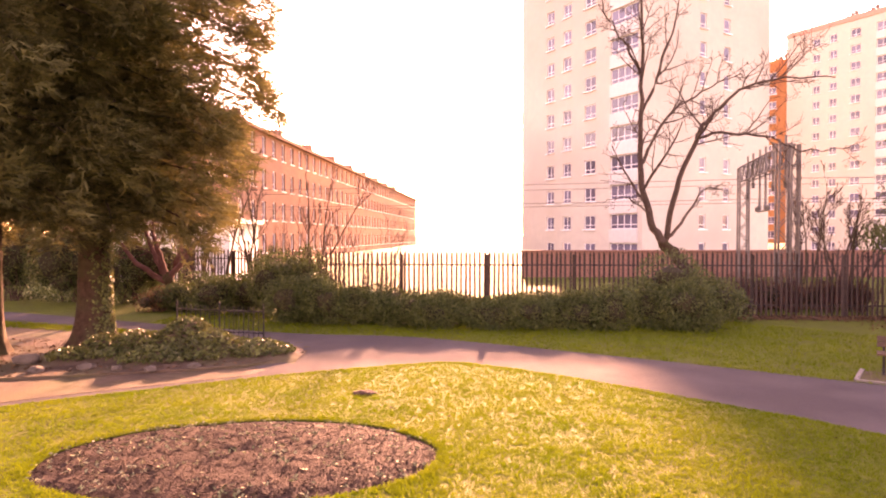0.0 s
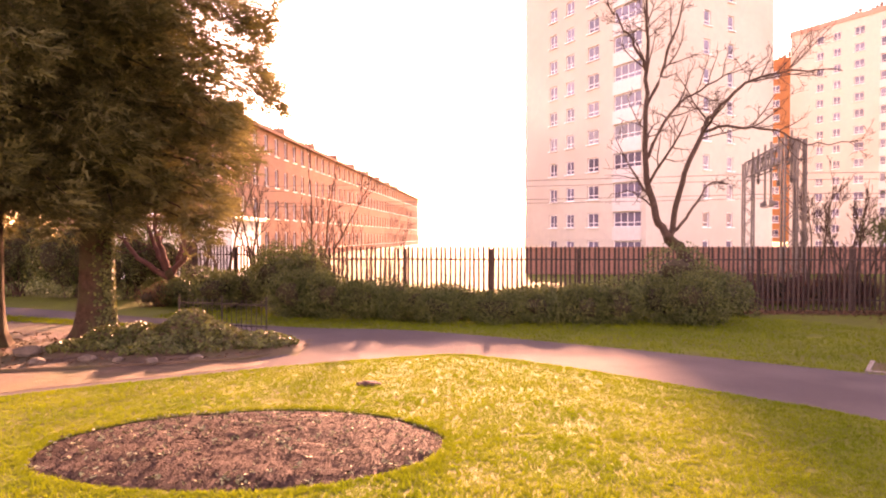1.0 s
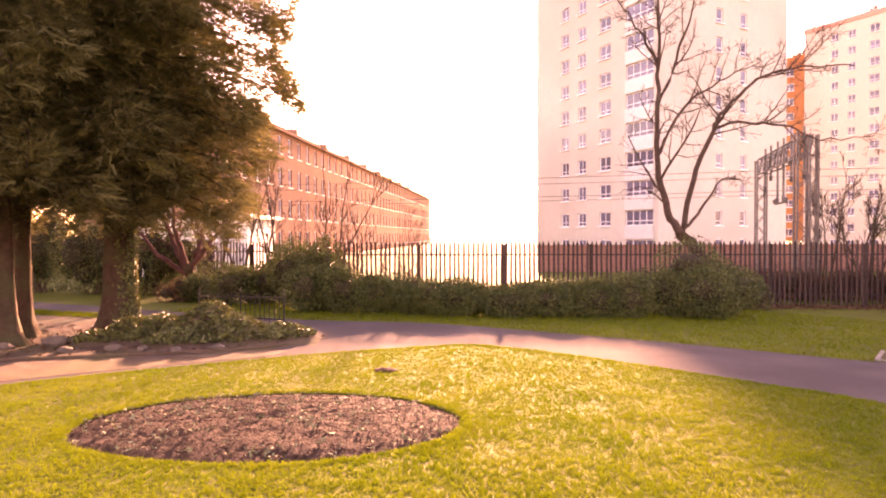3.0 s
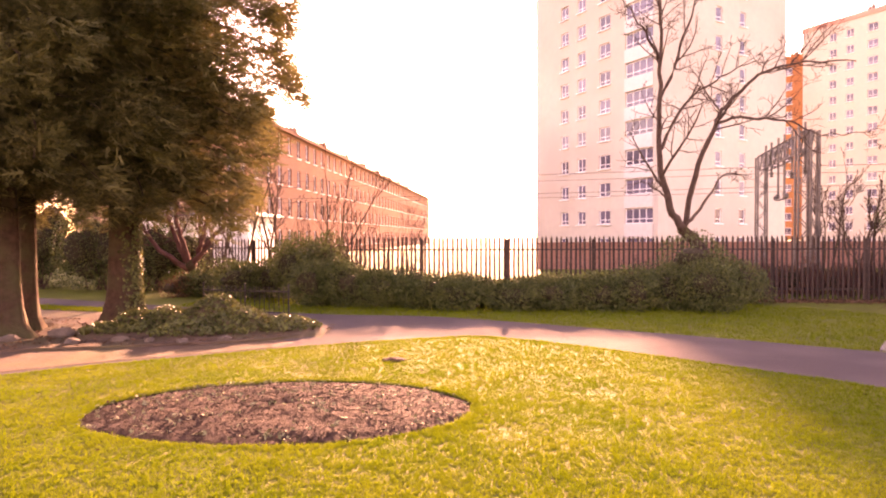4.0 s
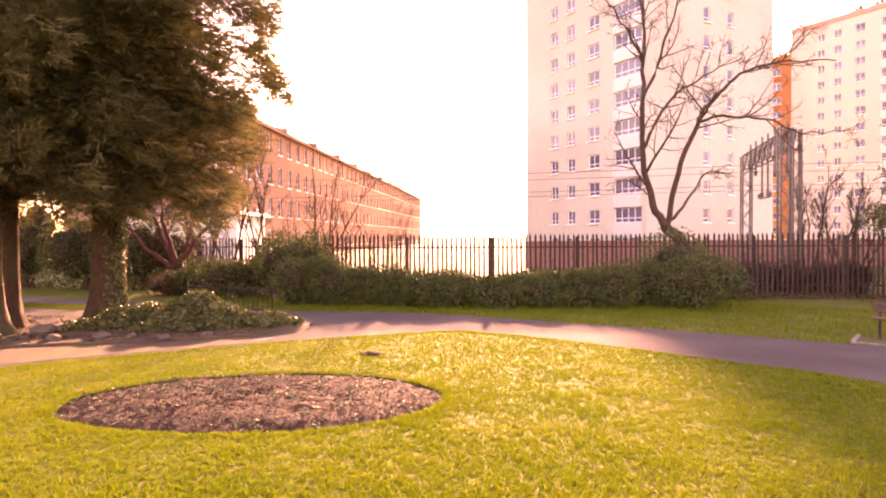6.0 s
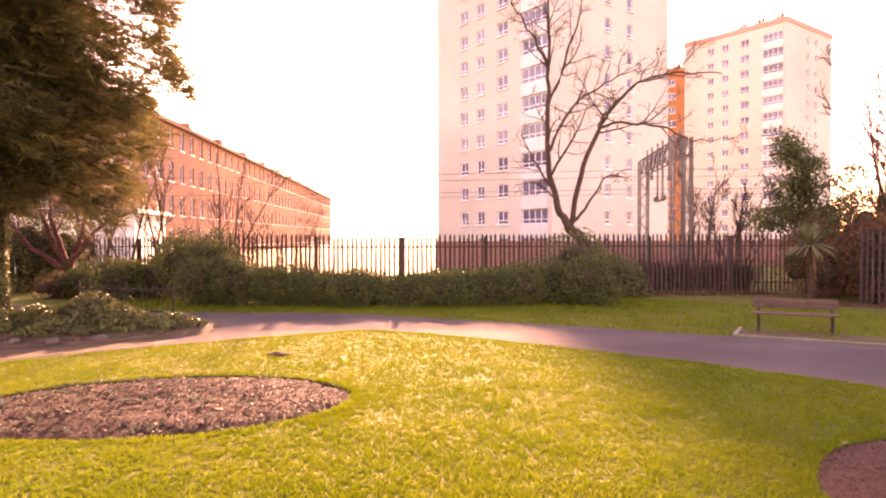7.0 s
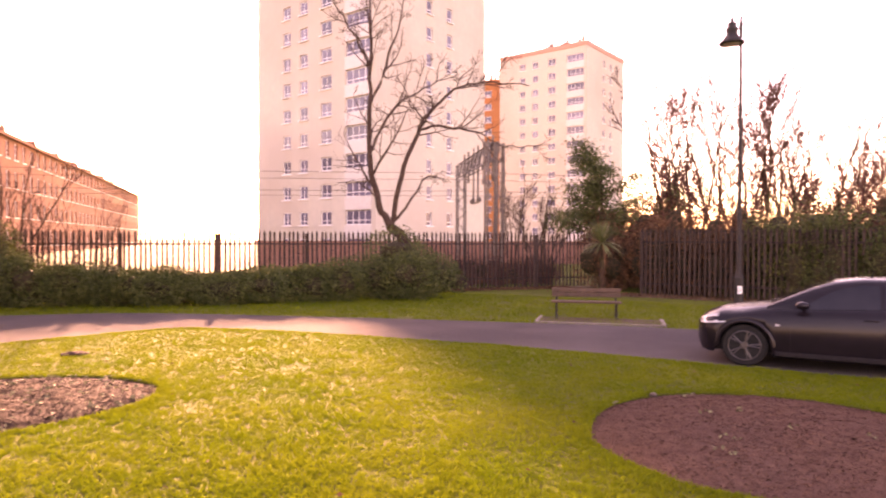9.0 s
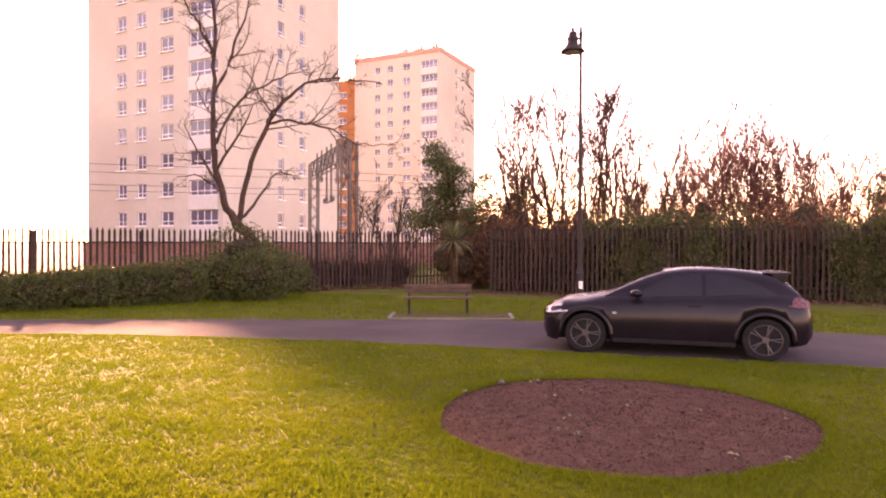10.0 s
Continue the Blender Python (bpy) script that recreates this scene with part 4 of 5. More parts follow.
# ivy mound at the island's tip
def ivy_mound():
    rng = np.random.default_rng(77)
    s = empty("ivy_mound")
    bumps = [(-3.3, 14.9, 0.9, 0.30), (-4.3, 14.8, 1.0, 0.52), (-5.0, 15.3, 1.1, 0.72), (-5.9, 14.9, 1.0, 0.50), (-6.6, 15.0, 0.8, 0.42), (-6.9, 14.2, 0.7, 0.24), (-5.2, 14.1, 0.9, 0.3)]

    def top(x, y):
        return max(h * math.exp(-((x - a) ** 2 + (y - b) ** 2) / (0.55 * r * r)) for a, b, r, h in bumps) + 0.05 * noise.noise((x * 3, y * 3, 0))
    nx, ny = 60, 36
    V = [(-8 + 5.6 * i / (nx - 1), 13.3 + 3.4 * j / (ny - 1)) for j in range(ny) for i in range(nx)]
    V = [(x, y, top(x, y) - 0.02) for x, y in V]
    F = [(j * nx + i, j * nx + i + 1, (j + 1) * nx + i + 1, (j + 1) * nx + i) for j in range(ny - 1) for i in range(nx - 1)]
    mesh_object("mound", V, F, M_EARTH, s, smooth=True)
    n = 16000
    px, py = rng.uniform(-8, -2.4, n), rng.uniform(13.3, 16.7, n)
    pz = np.array([top(x, y) for x, y in zip(px, py)])
    k = pz > 0.10
    px, py, pz = px[k], py[k], pz[k]
    m = len(px)
    nrm = unit(np.stack([rng.normal(0, 0.6, m), rng.normal(-0.2, 0.6, m), np.full(m, 0.8)], 1))
    al = unit(np.cross(nrm, rng.normal(0, 1, (m, 3))))
    L = rng.uniform(0.05, 0.10, m)
    leaves("ivy_foliage", np.stack([px, py, pz + rng.uniform(0, 0.09, m)], 1), nrm, al, L, L * 0.85, M_IVY, s, fold=0.15)["kind"] = "stuff"
    return tagged(s, "spreading mound of glossy green ivy", "ivy")


ivy_mound()


# ---- conifers ----
def conifer(x, y, height, radius, clear, trunk_r, seed, label, sprays=8500, lean=0.0):
    """A broad old cypress: a ridged trunk, drooping limbs in tiers and flat feathery sprays."""
    rng = np.random.default_rng(seed)
    tree = empty("conifer_tree", pose(x, y, 0.03))
    # trunk with root flare and ridges
    seg, V, F = 20, [], []
    hs = [0.0, 0.12, 0.3, 0.6, 1.0, 1.8, 3.0, 5.0, 8.0, height * 0.95]
    for h in hs:
        f = trunk_r * (1 + 0.75 * math.exp(-h / 0.28)) * max(0.06, 1 - h / height)
        for i in range(seg):
            a = 2 * math.pi * i / seg
            k = f * (1 + 0.09 * math.sin(5 * a + seed) + 0.06 * math.sin(9 * a + h) + (0.18 * math.sin(4 * a + seed) if h < 0.3 else 0))
            V.append((k * math.cos(a) + lean * h, k * math.sin(a), h))
    for j in range(len(hs) - 1):
        for i in range(seg):
            F.append((j * seg + i, j * seg + (i + 1) % seg, (j + 1) * seg + (i + 1) % seg, (j + 1) * seg + i))
    mesh_object("trunk", V, F, M_BARK, tree, smooth=True)
    lines, P, W, T = [], [], [], []
    nl = 200
    for i in range(nl):
        f = (i + rng.uniform(0, 1)) / nl
        z = clear + (height - clear) * f ** 1.15
        R = radius * (1 - f) ** 0.2 * rng.uniform(0.8, 1.06) * (0.6 + 0.4 * min(1, f / 0.3)) + 0.3
        a = 2.4 * i + rng.uniform(-0.35, 0.35)
        d = np.array([math.cos(a), math.sin(a), 0.28 - 0.1 * rng.uniform()])
        p0 = np.array([lean * z, 0, z])
        ts = np.linspace(0, 1, 8)
        pts = p0 + d * R * ts[:, None] + np.array([0, 0, -0.42 * R]) * (ts ** 2)[:, None] + rng.normal(0, 0.05, (8, 3)) * ts[:, None]
        lines.append((pts, np.linspace(0.06 * (1 - f) + 0.02, 0.008, 8)))
        m = int(sprays / nl * (0.35 + 1.3 * R / radius))
        t = rng.uniform(0.12, 1.02, m) ** 0.8
        idx = np.clip(t * 7, 0, 6.999)
        k = idx.astype(int)
        q = pts[k] + (pts[k + 1] - pts[k]) * (idx - k)[:, None]
        side = np.array([-d[1], d[0], 0.0])
        off = rng.normal(0, 0.30, m) * R * (1.2 - t) * 0.9
        q = q + side * off[:, None] + np.stack([np.zeros(m), np.zeros(m), rng.normal(0, 0.22, m) - 0.2 * np.abs(off)], 1)
        P.append(q)
        T.append(t)
        w = d * 0.8 + side * np.sign(off)[:, None] * rng.uniform(0.2, 1.0, (m, 1)) + np.stack([np.zeros(m), np.zeros(m), rng.uniform(-0.7, 0.0, m)], 1)
        W.append(unit(w + rng.normal(0, 0.2, (m, 3))))
    P, W, T = np.concatenate(P), np.concatenate(W), np.concatenate(T)
    tipped = 1 + 0.9 * np.clip((T - 0.8) / 0.2, 0, 1)
    tubes("limb_work", lines, M_BARK, tree, 4)
    # each spray is a flat feather of fine blades, thinning to its tip
    n = len(P)
    up = unit(np.cross(W, rng.normal(0, 1, (n, 3))) * 0.6 + np.array([0, 0, 1.0]))
    side = unit(np.cross(W, up))
    size = rng.uniform(0.16, 0.34, n) * tipped
    B, A, L = [], [], []
    for back, turn, ln in ((0.0, 0.0, 1.0), (0.05, 0.75, 0.5), (0.05, -0.75, 0.5), (0.3, 0.65, 0.5), (0.3, -0.65, 0.5), (0.55, 0.6, 0.36), (0.55, -0.6, 0.36)):
        al = unit(W * math.cos(turn) + side * math.sin(turn) + rng.normal(0, 0.10, (n, 3)))
        B.append(P + W * (size * back)[:, None])
        A.append(al)
        L.append(size * ln * rng.uniform(0.8, 1.15, n))
    B, A, L = map(np.concatenate, (B, A, L))
    across = unit(np.cross(A, np.tile(up, (7, 1)))) * (0.007 + 0.035 * L)[:, None]
    tri = np.stack([B + across, B - across, B + A * L[:, None]], 1).reshape(-1, 3)
    tri_mesh("crown", tri, np.arange(len(tri)).reshape(-1, 3), M_NEEDLE, tree)["kind"] = "stuff"
    return tagged(tree, label, "tree", "conifers")


conifer(-7.45, 16.1, 17.0, 4.2, 3.1, 0.36, 1, "old conifer with drooping dark green sprays and ivy on its trunk", 64000)
conifer(-8.82, 13.9, 14.0, 4.0, 3.2, 0.33, 2, "old conifer with drooping dark green sprays over bare earth", 50000)
conifer(-9.05, 15.0, 12.0, 3.2, 3.6, 0.20, 3, "slender dark conifer growing close beside a larger one", 24000, 0.01)
conifer(-12.8, 16.0, 14.0, 4.2, 3.0, 0.34, 4, "tall dark conifer at the back of the planting island", 30000)


def trunk_ivy():
    rng = np.random.default_rng(5)
    n = 900
    h = rng.uniform(0.05, 2.6, n) ** 1.0
    a = rng.normal(-0.2, 0.5, n)
    r = 0.36 * (1 + 0.75 * np.exp(-h / 0.28)) + 0.03
    p = np.stack([-7.45 + r * np.cos(a), 16.1 + r * np.sin(a), h + 0.03], 1)
    nr = unit(np.stack([np.cos(a), np.sin(a), np.full(n, 0.3)], 1) + rng.normal(0, 0.4, (n, 3)))
    al = unit(np.cross(nr, rng.normal(0, 1, (n, 3))))
    L = rng.uniform(0.05, 0.09, n)
    return leaves("climbing_ivy", p, nr, al, L, L * 0.85, M_IVY)


tagged(trunk_ivy(), "strip of sunlit ivy climbing a conifer trunk", "ivy", kind="stuff")


# ---- bare trees ----
def limb_line(rng, pts, r0, r1, steps=5):
    line = np.array(smooth_line(pts, steps))
    n = len(line)
    line[1:-1] += rng.normal(0, 0.035, (n - 2, 3))
    return line, np.linspace(r0, r1, n)


def leaning_tree():
    """The forked bare tree by the fence, with one long reaching limb."""
    rng = np.random.default_rng(8)
    tree = empty("bare_tree")
    Y = 24.2
    trunk = limb_line(rng, [(10.15, Y - 0.2, -0.05), (9.9, Y, 0.7), (9.25, Y, 1.6), (8.62, Y, 2.4)], 0.27, 0.19)
    left = limb_line(rng, [(8.65, Y, 2.35), (8.1, Y + 0.1, 3.4), (7.82, Y, 5.1), (7.75, Y - 0.2, 7.4), (7.85, Y, 9.8), (7.7, Y, 12.4)], 0.155, 0.03)
    right = limb_line(rng, [(8.7, Y, 2.45), (9.0, Y - 0.3, 4.2), (9.6, Y - 0.5, 6.0), (9.95, Y - 0.5, 6.55), (10.9, Y - 0.6, 7.5), (12.2, Y - 0.7, 8.0), (14.3, Y - 0.8, 8.05)], 0.115, 0.02)
    reach = limb_line(rng, [(9.6, Y - 0.5, 6.0), (10.6, Y - 0.9, 6.1), (12.0, Y - 1.0, 5.9), (13.0, Y - 1.1, 5.5), (14.6, Y - 1.2, 5.6)], 0.06, 0.012)
    third = limb_line(rng, [(8.75, Y, 2.4), (9.5, Y + 0.3, 3.2), (10.3, Y + 0.5, 4.2), (11.0, Y + 0.5, 4.3)], 0.07, 0.012)
    l2 = limb_line(rng, [(7.82, Y, 5.0), (8.9, Y + 0.4, 6.9), (10.2, Y + 0.5, 7.8), (11.6, Y + 0.4, 8.5)], 0.07, 0.012)
    l3 = limb_line(rng, [(7.8, Y, 6.8), (8.6, Y + 0.4, 8.6), (9.2, Y + 0.5, 10.4), (9.4, Y + 0.4, 12.0)], 0.07, 0.012)
    l4 = limb_line(rng, [(7.8, Y, 8.2), (7.2, Y - 0.3, 9.2), (6.5, Y - 0.4, 10.2), (6.1, Y - 0.4, 11.2)], 0.06, 0.01)
    l5 = limb_line(rng, [(8.2, Y, 3.2), (7.5, Y - 0.5, 3.7), (6.8, Y - 0.8, 3.9), (6.2, Y - 0.9, 3.7)], 0.035, 0.008)
    tubes("trunk", [trunk], M_BARK, tree, 12)
    mains = [left, right, reach, third, l2, l3, l4, l5]
    lines = list(mains)
    for k, ln in enumerate(mains):
        branch_out(rng, ln, lines, 3, (13, 13, 11, 9, 11, 11, 10, 8)[k], 0.32, 0.95, 0.04, 0.10, 0.0065, 0.22, 0.52)
    tubes("crown", lines, M_TWIG, tree, 5)
    return tagged(tree, "leaning bare tree with a forked trunk by the fence", "tree", "bare trees")


leaning_tree()


def bare_tree(x, y, height, spread, seed, label, mat=M_TWIG, stems=1, count=8, depth=3, r=0.11, clear=0.3, ratio=0.42, z=-0.05, r_min=0.012):
    rng = np.random.default_rng(seed)
    tree = empty("bare_tree", pose(x, y, z))
    lines, mains = [], []
    for s in range(stems):
        a = rng.uniform(0, 6.283)
        way = np.array([math.cos(a) * spread, math.sin(a) * spread, 1.0]) * (1 if stems > 1 else 0.3) + np.array([0, 0, 0.7])
        p, q, _ = limb(rng, (0.12 * math.cos(a) * (stems > 1), 0.12 * math.sin(a) * (stems > 1), 0), way, height * rng.uniform(0.8, 1.0), r, 0.012, 9, 0.07, 0.05)
        mains.append((p, q))
    tubes("trunk", mains, M_BARK, tree, 7)
    for ln in mains:
        branch_out(rng, ln, lines, depth, count, ratio, 0.5, 0.12, 0.05, r_min, clear, 0.5)
    tubes("crown", lines, mat, tree, 3)
    return tagged(tree, label, "tree", "bare trees")


# low spreading tree beside the path, forking near the ground
def path_tree():
    rng = np.random.default_rng(301)
    tree = empty("bare_tree", pose(-9.45, 25.4, -0.05))
    trunk = limb_line(rng, [(0, 0, 0), (0.05, 0, 0.6), (-0.05, 0, 1.15)], 0.24, 0.19)
    forks = [[(-0.05, 0, 1.1), (-0.6, 0.2, 1.9), (-1.1, 0.3, 3.2), (-1.2, 0.3, 4.6)], [(-0.05, 0, 1.1), (-0.3, -0.3, 2.2), (-0.5, -0.4, 3.6), (-0.2, -0.5, 5.0)],
             [(0.0, 0, 1.1), (0.3, 0.3, 2.0), (0.5, 0.4, 3.2), (1.1, 0.5, 4.7)], [(0.0, 0, 1.05), (0.6, -0.2, 1.7), (1.3, -0.3, 2.5), (2.3, -0.4, 2.9)],
             [(0.6, -0.2, 1.7), (1.1, 0.3, 2.7), (1.5, 0.5, 3.8)], [(-0.05, 0, 0.9), (-0.9, -0.3, 1.5), (-1.7, -0.4, 2.5), (-2.2, -0.5, 3.6)]]
    mains = [limb_line(rng, f, 0.13 if k != 4 else 0.06, 0.02) for k, f in enumerate(forks)]
    tubes("trunk", [trunk], M_BARK, tree, 10)
    lines = list(mains)
    for ln in mains:
        branch_out(rng, ln, lines, 3, 10, 0.36, 0.8, 0.06, 0.10, 0.008, 0.25, 0.5)
    tubes("crown", lines, M_TWIG_RED, tree, 5)
    return tagged(tree, "low spreading bare tree with reddish forked limbs", "tree", "bare trees")


path_tree()
# trees behind the railway fence and the second fence
for i, (lat, dep, h, spread) in enumerate([(-4.1, 33, 5.2, 0.3), (-2.3, 31, 4.3, 0.7), (-3.2, 36, 4.8, 0.4), (-5.0, 40, 5.0, 0.4)]):
    bx, by = ar(lat, dep)
    bare_tree(bx, by, h, spread, 320 + i, "small bare tree on the railway bank", stems=2 if i != 1 else 5, count=9, depth=3, r=0.05)
for i, (lat, dep, h) in enumerate([(2.6, 30, 7.0), (3.6, 30, 8.6), (4.5, 31, 9.2), (5.3, 29, 8.6), (6.1, 31, 9.2), (6.9, 30, 8.8), (7.7, 31, 8.4), (8.5, 30, 7.6), (9.5, 31, 7.0)]):
    bx, by = ar(lat, dep)
    bare_tree(bx, by, h, 0.42, 340 + i, "slender leafless tree with fine reddish twigs behind the fence", M_TWIG_RED if i % 2 else M_TWIG, stems=3, count=11, depth=3, r=0.085, clear=0.2, ratio=0.46, r_min=0.016)
for i, (lat, dep, h) in enumerate([(11.9, 37, 5.6), (13.2, 36, 6.6), (14.4, 37, 7.6), (15.6, 36, 8.3), (16.8, 37, 8.7), (18.0, 36, 8.7), (19.2, 37, 8.3), (20.6, 36, 7.6), (22.0, 37, 7.0), (24.0, 37, 6.6), (25.6, 36, 6.6)]):
    bx, by = ar(lat, dep)
    bare_tree(bx, by, h, 0.6, 360 + i, "dense rounded leafless tree with red-brown twigs", M_TWIG_RED, stems=7, count=10, depth=3, r=0.06, clear=0.15, ratio=0.42, r_min=0.017)
for i, (x, y, h) in enumerate([(-9.0, 30, 6.5), (-7.0, 27, 5.0), (-11, 33, 7.0), (-5.5, 33, 6.0)]):
    bare_tree(x, y, h, 0.5, 380 + i, "leafless tree in front of the sandstone tenement", stems=3, count=8, depth=3, r=0.06)


def broken_stump():
    x, y = ar(9.55, 28.5)
    rng = np.random.default_rng(4)
    t = empty("dead_tree", pose(x, y, -0.05))
    tubes("trunk", [limb_line(rng, [(0.3, 0, 0), (0.1, 0, 2.2), (-0.15, 0, 2.9), (-0.25, 0, 3.7)], 0.12, 0.06)], M_BARK, t, 8)
    return tagged(t, "broken dead trunk standing behind the fence", "tree")


broken_stump()


def leafy_tree(x, y, height, radius, clear, seed, label, n=9000):
    rng = np.random.default_rng(seed)
    t = empty("evergreen_tree", pose(x, y, -0.05))
    lines, tips = [], []
    p, q, _ = limb(rng, (0, 0, 0), (0.05, 0, 1), height * 0.9, 0.10, 0.02, 8, 0.06, 0.05)
    lines.append((p, q))
    sub = []
    branch_out(rng, (p, q), sub, 2, 22, 0.5, 1.1, 0.03, 0.12, 0.008, clear / height * 0.75, 0.5)
    tubes("trunk", lines, M_BARK, t, 8)
    tubes("limb_work", sub, M_TWIG, t, 4)
    ends = np.array([a[-1] for a, b in sub] + [a[len(a) // 2] for a, b in sub])
    k = rng.integers(0, len(ends), n)
    c = ends[k] + rng.normal(0, 0.2, (n, 3)) * np.array([1.2, 1.2, 0.7])
    al = unit(rng.normal(0, 1, (n, 3)) + np.array([0, 0, -0.2]))
    nr = unit(np.cross(al, rng.normal(0, 1, (n, 3))))
    L = rng.uniform(0.08, 0.15, n)
    leaves("crown", c, nr, al, L, L * 0.5, M_LEAF, t)["kind"] = "stuff"
    return tagged(t, label, "tree")


bx, by = ar(0.55, 27.0)
leafy_tree(bx, by, 5.3, 1.5, 2.2, 401, "evergreen tree with dark glossy leaves behind the fence", 16000)
bx, by = ar(2.3, 30.0)
leafy_tree(bx, by, 4.6, 1.3, 1.5, 402, "thin evergreen tree with sparse leaves behind the fence", 3000)
bx, by = ar(21.5, 31.0)
leafy_tree(bx, by, 5.0, 1.5, 1.2, 403, "evergreen tree with dark glossy leaves behind the fence", 5000)


# ---- cabbage palm ----
def palm(x, y):
    rng = np.random.default_rng(9)
    t = empty("cabbage_palm", pose(x, y, -0.05))
    tubes("trunk", [limb_line(rng, [(0, 0, 0), (0.04, 0, 0.6), (0.0, 0, 1.2), (0.02, 0, 1.75)], 0.11, 0.08)], M_BARK, t, 8)
    V, F = [], []

    def blade(d, L, droop, w):
        side = np.cross(d, [0, 0, 1.0])
        side = side / max(np.linalg.norm(side), 1e-6)
        b = len(V)
        for k in range(6):
            s = k / 5
            p = np.array([0, 0, 1.75]) + d * L * s + np.array([0, 0, -droop * L * s * s])
            ww = w * (1 - s) ** 0.7 * (0.6 + 1.2 * min(s * 3, 1)) * 0.6
            V.append(tuple(p + side * ww))
            V.append(tuple(p - side * ww))
        for k in range(5):
            F.append((b + 2 * k, b + 2 * k + 1, b + 2 * k + 3, b + 2 * k + 2))
    for _ in range(95):
        a, e = rng.uniform(0, 6.283), rng.uniform(-0.25, 1.45)
        d = np.array([math.cos(a) * math.cos(e), math.sin(a) * math.cos(e), math.sin(e)])
        blade(d, rng.uniform(0.75, 1.0), 0.12 if e > 0.3 else 0.4, 0.035)
    mesh_object("head", V, F, M_PALM, t)
    V, F = [], []
    for _ in range(16):
        a = rng.uniform(0, 6.283)
        d = np.array([math.cos(a) * 0.45, math.sin(a) * 0.45, -0.1])
        blade(d, rng.uniform(0.8, 1.1), 0.95, 0.03)
    mesh_object("dead_foliage", V, F, M_DRY, t)
    return tagged(t, "cabbage palm with spiky green leaves and dry hanging ones", "palm")


palm(14.2, 18.4)


# ---- railway gantry ----
def lattice_post(parent, x, y, h, w=0.5):
    bm = bmesh.new()
    for dx in (-w / 2, w / 2):
        for dy in (-w / 4, w / 4):
            box(bm, (x + dx - 0.035, y + dy - 0.035, -0.05), (x + dx + 0.035, y + dy + 0.035, h))
    n = int(h / 0.55)
    for i in range(n):
        s = 1 if i % 2 else -1
        for dy in (-w / 4, w / 4):
            rod(bm, (x - s * w / 2, y + dy, i * h / n), (x + s * w / 2, y + dy, (i + 1) * h / n), 0.022, seg=4)
    return part("post", bm, M_STEEL, parent)


def gantry():
    g = empty("railway_gantry")
    a, b = Vector((17.0, 35.8, 0)), Vector((14.7, 27.0, 0))
    lattice_post(g, a.x, a.y, 6.2)
    lattice_post(g, b.x - 0.25, b.y, 6.3)
    lattice_post(g, b.x + 0.35, b.y + 0.3, 6.3, 0.35)
    bm = bmesh.new()
    up = Vector((0, 0, 1))
    for z in (5.45, 6.25):
        for w in (-0.2, 0.2):
            off = Vector((w, 0, z))
            rod(bm, a + off, b + off, 0.04, seg=4)
    n = 16
    for i in range(n):
        p, q = a.lerp(b, i / n), a.lerp(b, (i + 1) / n)
        for w in (-0.2, 0.2):
            o = Vector((w, 0, 0))
            z0, z1 = (5.45, 6.25) if i % 2 else (6.25, 5.45)
            rod(bm, p + o + up * z0, q + o + up * z1, 0.03, seg=4)
        rod(bm, p + Vector((-0.2, 0, 6.25)), p + Vector((0.2, 0, 6.25)), 0.025, seg=4)
    part("beam", bm, M_STEEL, g)
    for f, drop in ((0.12, 1.2), (0.26, 0.8), (0.42, 2.0), (0.55, 2.0), (0.7, 1.2), (0.82, 1.5), (0.93, 1.2)):
        p = a.lerp(b, f)
        bm = bmesh.new()
        rod(bm, p + up * 6.7, p + up * (5.45 - drop + 0.6), 0.05, seg=6)
        lathe(bm, [(0.03, 0), (0.11, 0.04), (0.05, 0.09), (0.11, 0.14), (0.05, 0.19), (0.11, 0.24), (0.03, 0.3)], 10, Matrix.Translation(p + up * (5.45 - drop + 0.3)))
        part("dropper", bm, M_STEEL, g)
    bm = bmesh.new()
    p, q = a.lerp(b, 0.38), a.lerp(b, 0.58)
    rod(bm, p + up * 3.75, q + up * 3.75, 0.05, seg=6)
    for r in (p, q):
        lathe(bm, [(0.03, 0), (0.13, 0.05), (0.13, 0.22), (0.03, 0.28)], 10, Matrix.Translation(r + up * 3.72))
    part("registration_arm", bm, M_STEEL, g)
    return tagged(g, "rusty lattice railway gantry with hanging insulators", "gantry")


gantry()


def wires():
    w = empty("overhead_wires")
    for f, z in ((0.3, 5.0), (0.3, 4.1), (0.7, 5.0), (0.7, 4.1)):
        p = Vector((17.0, 35.8, 0)).lerp(Vector((14.7, 27.0, 0)), f)
        d = Vector((-9.7, 2.5, 0)).normalized()
        pts = [p + d * s + Vector((0, 0, z + 0.0006 * (s % 40 - 20) ** 2 * 0.5)) for s in np.linspace(-20, 40, 30)]
        tubes("wire", [(np.array(pts), np.full(30, 0.012))], M_STEEL, w, 4)
    return tagged(w, "thin overhead railway wires", "wires")


wires()


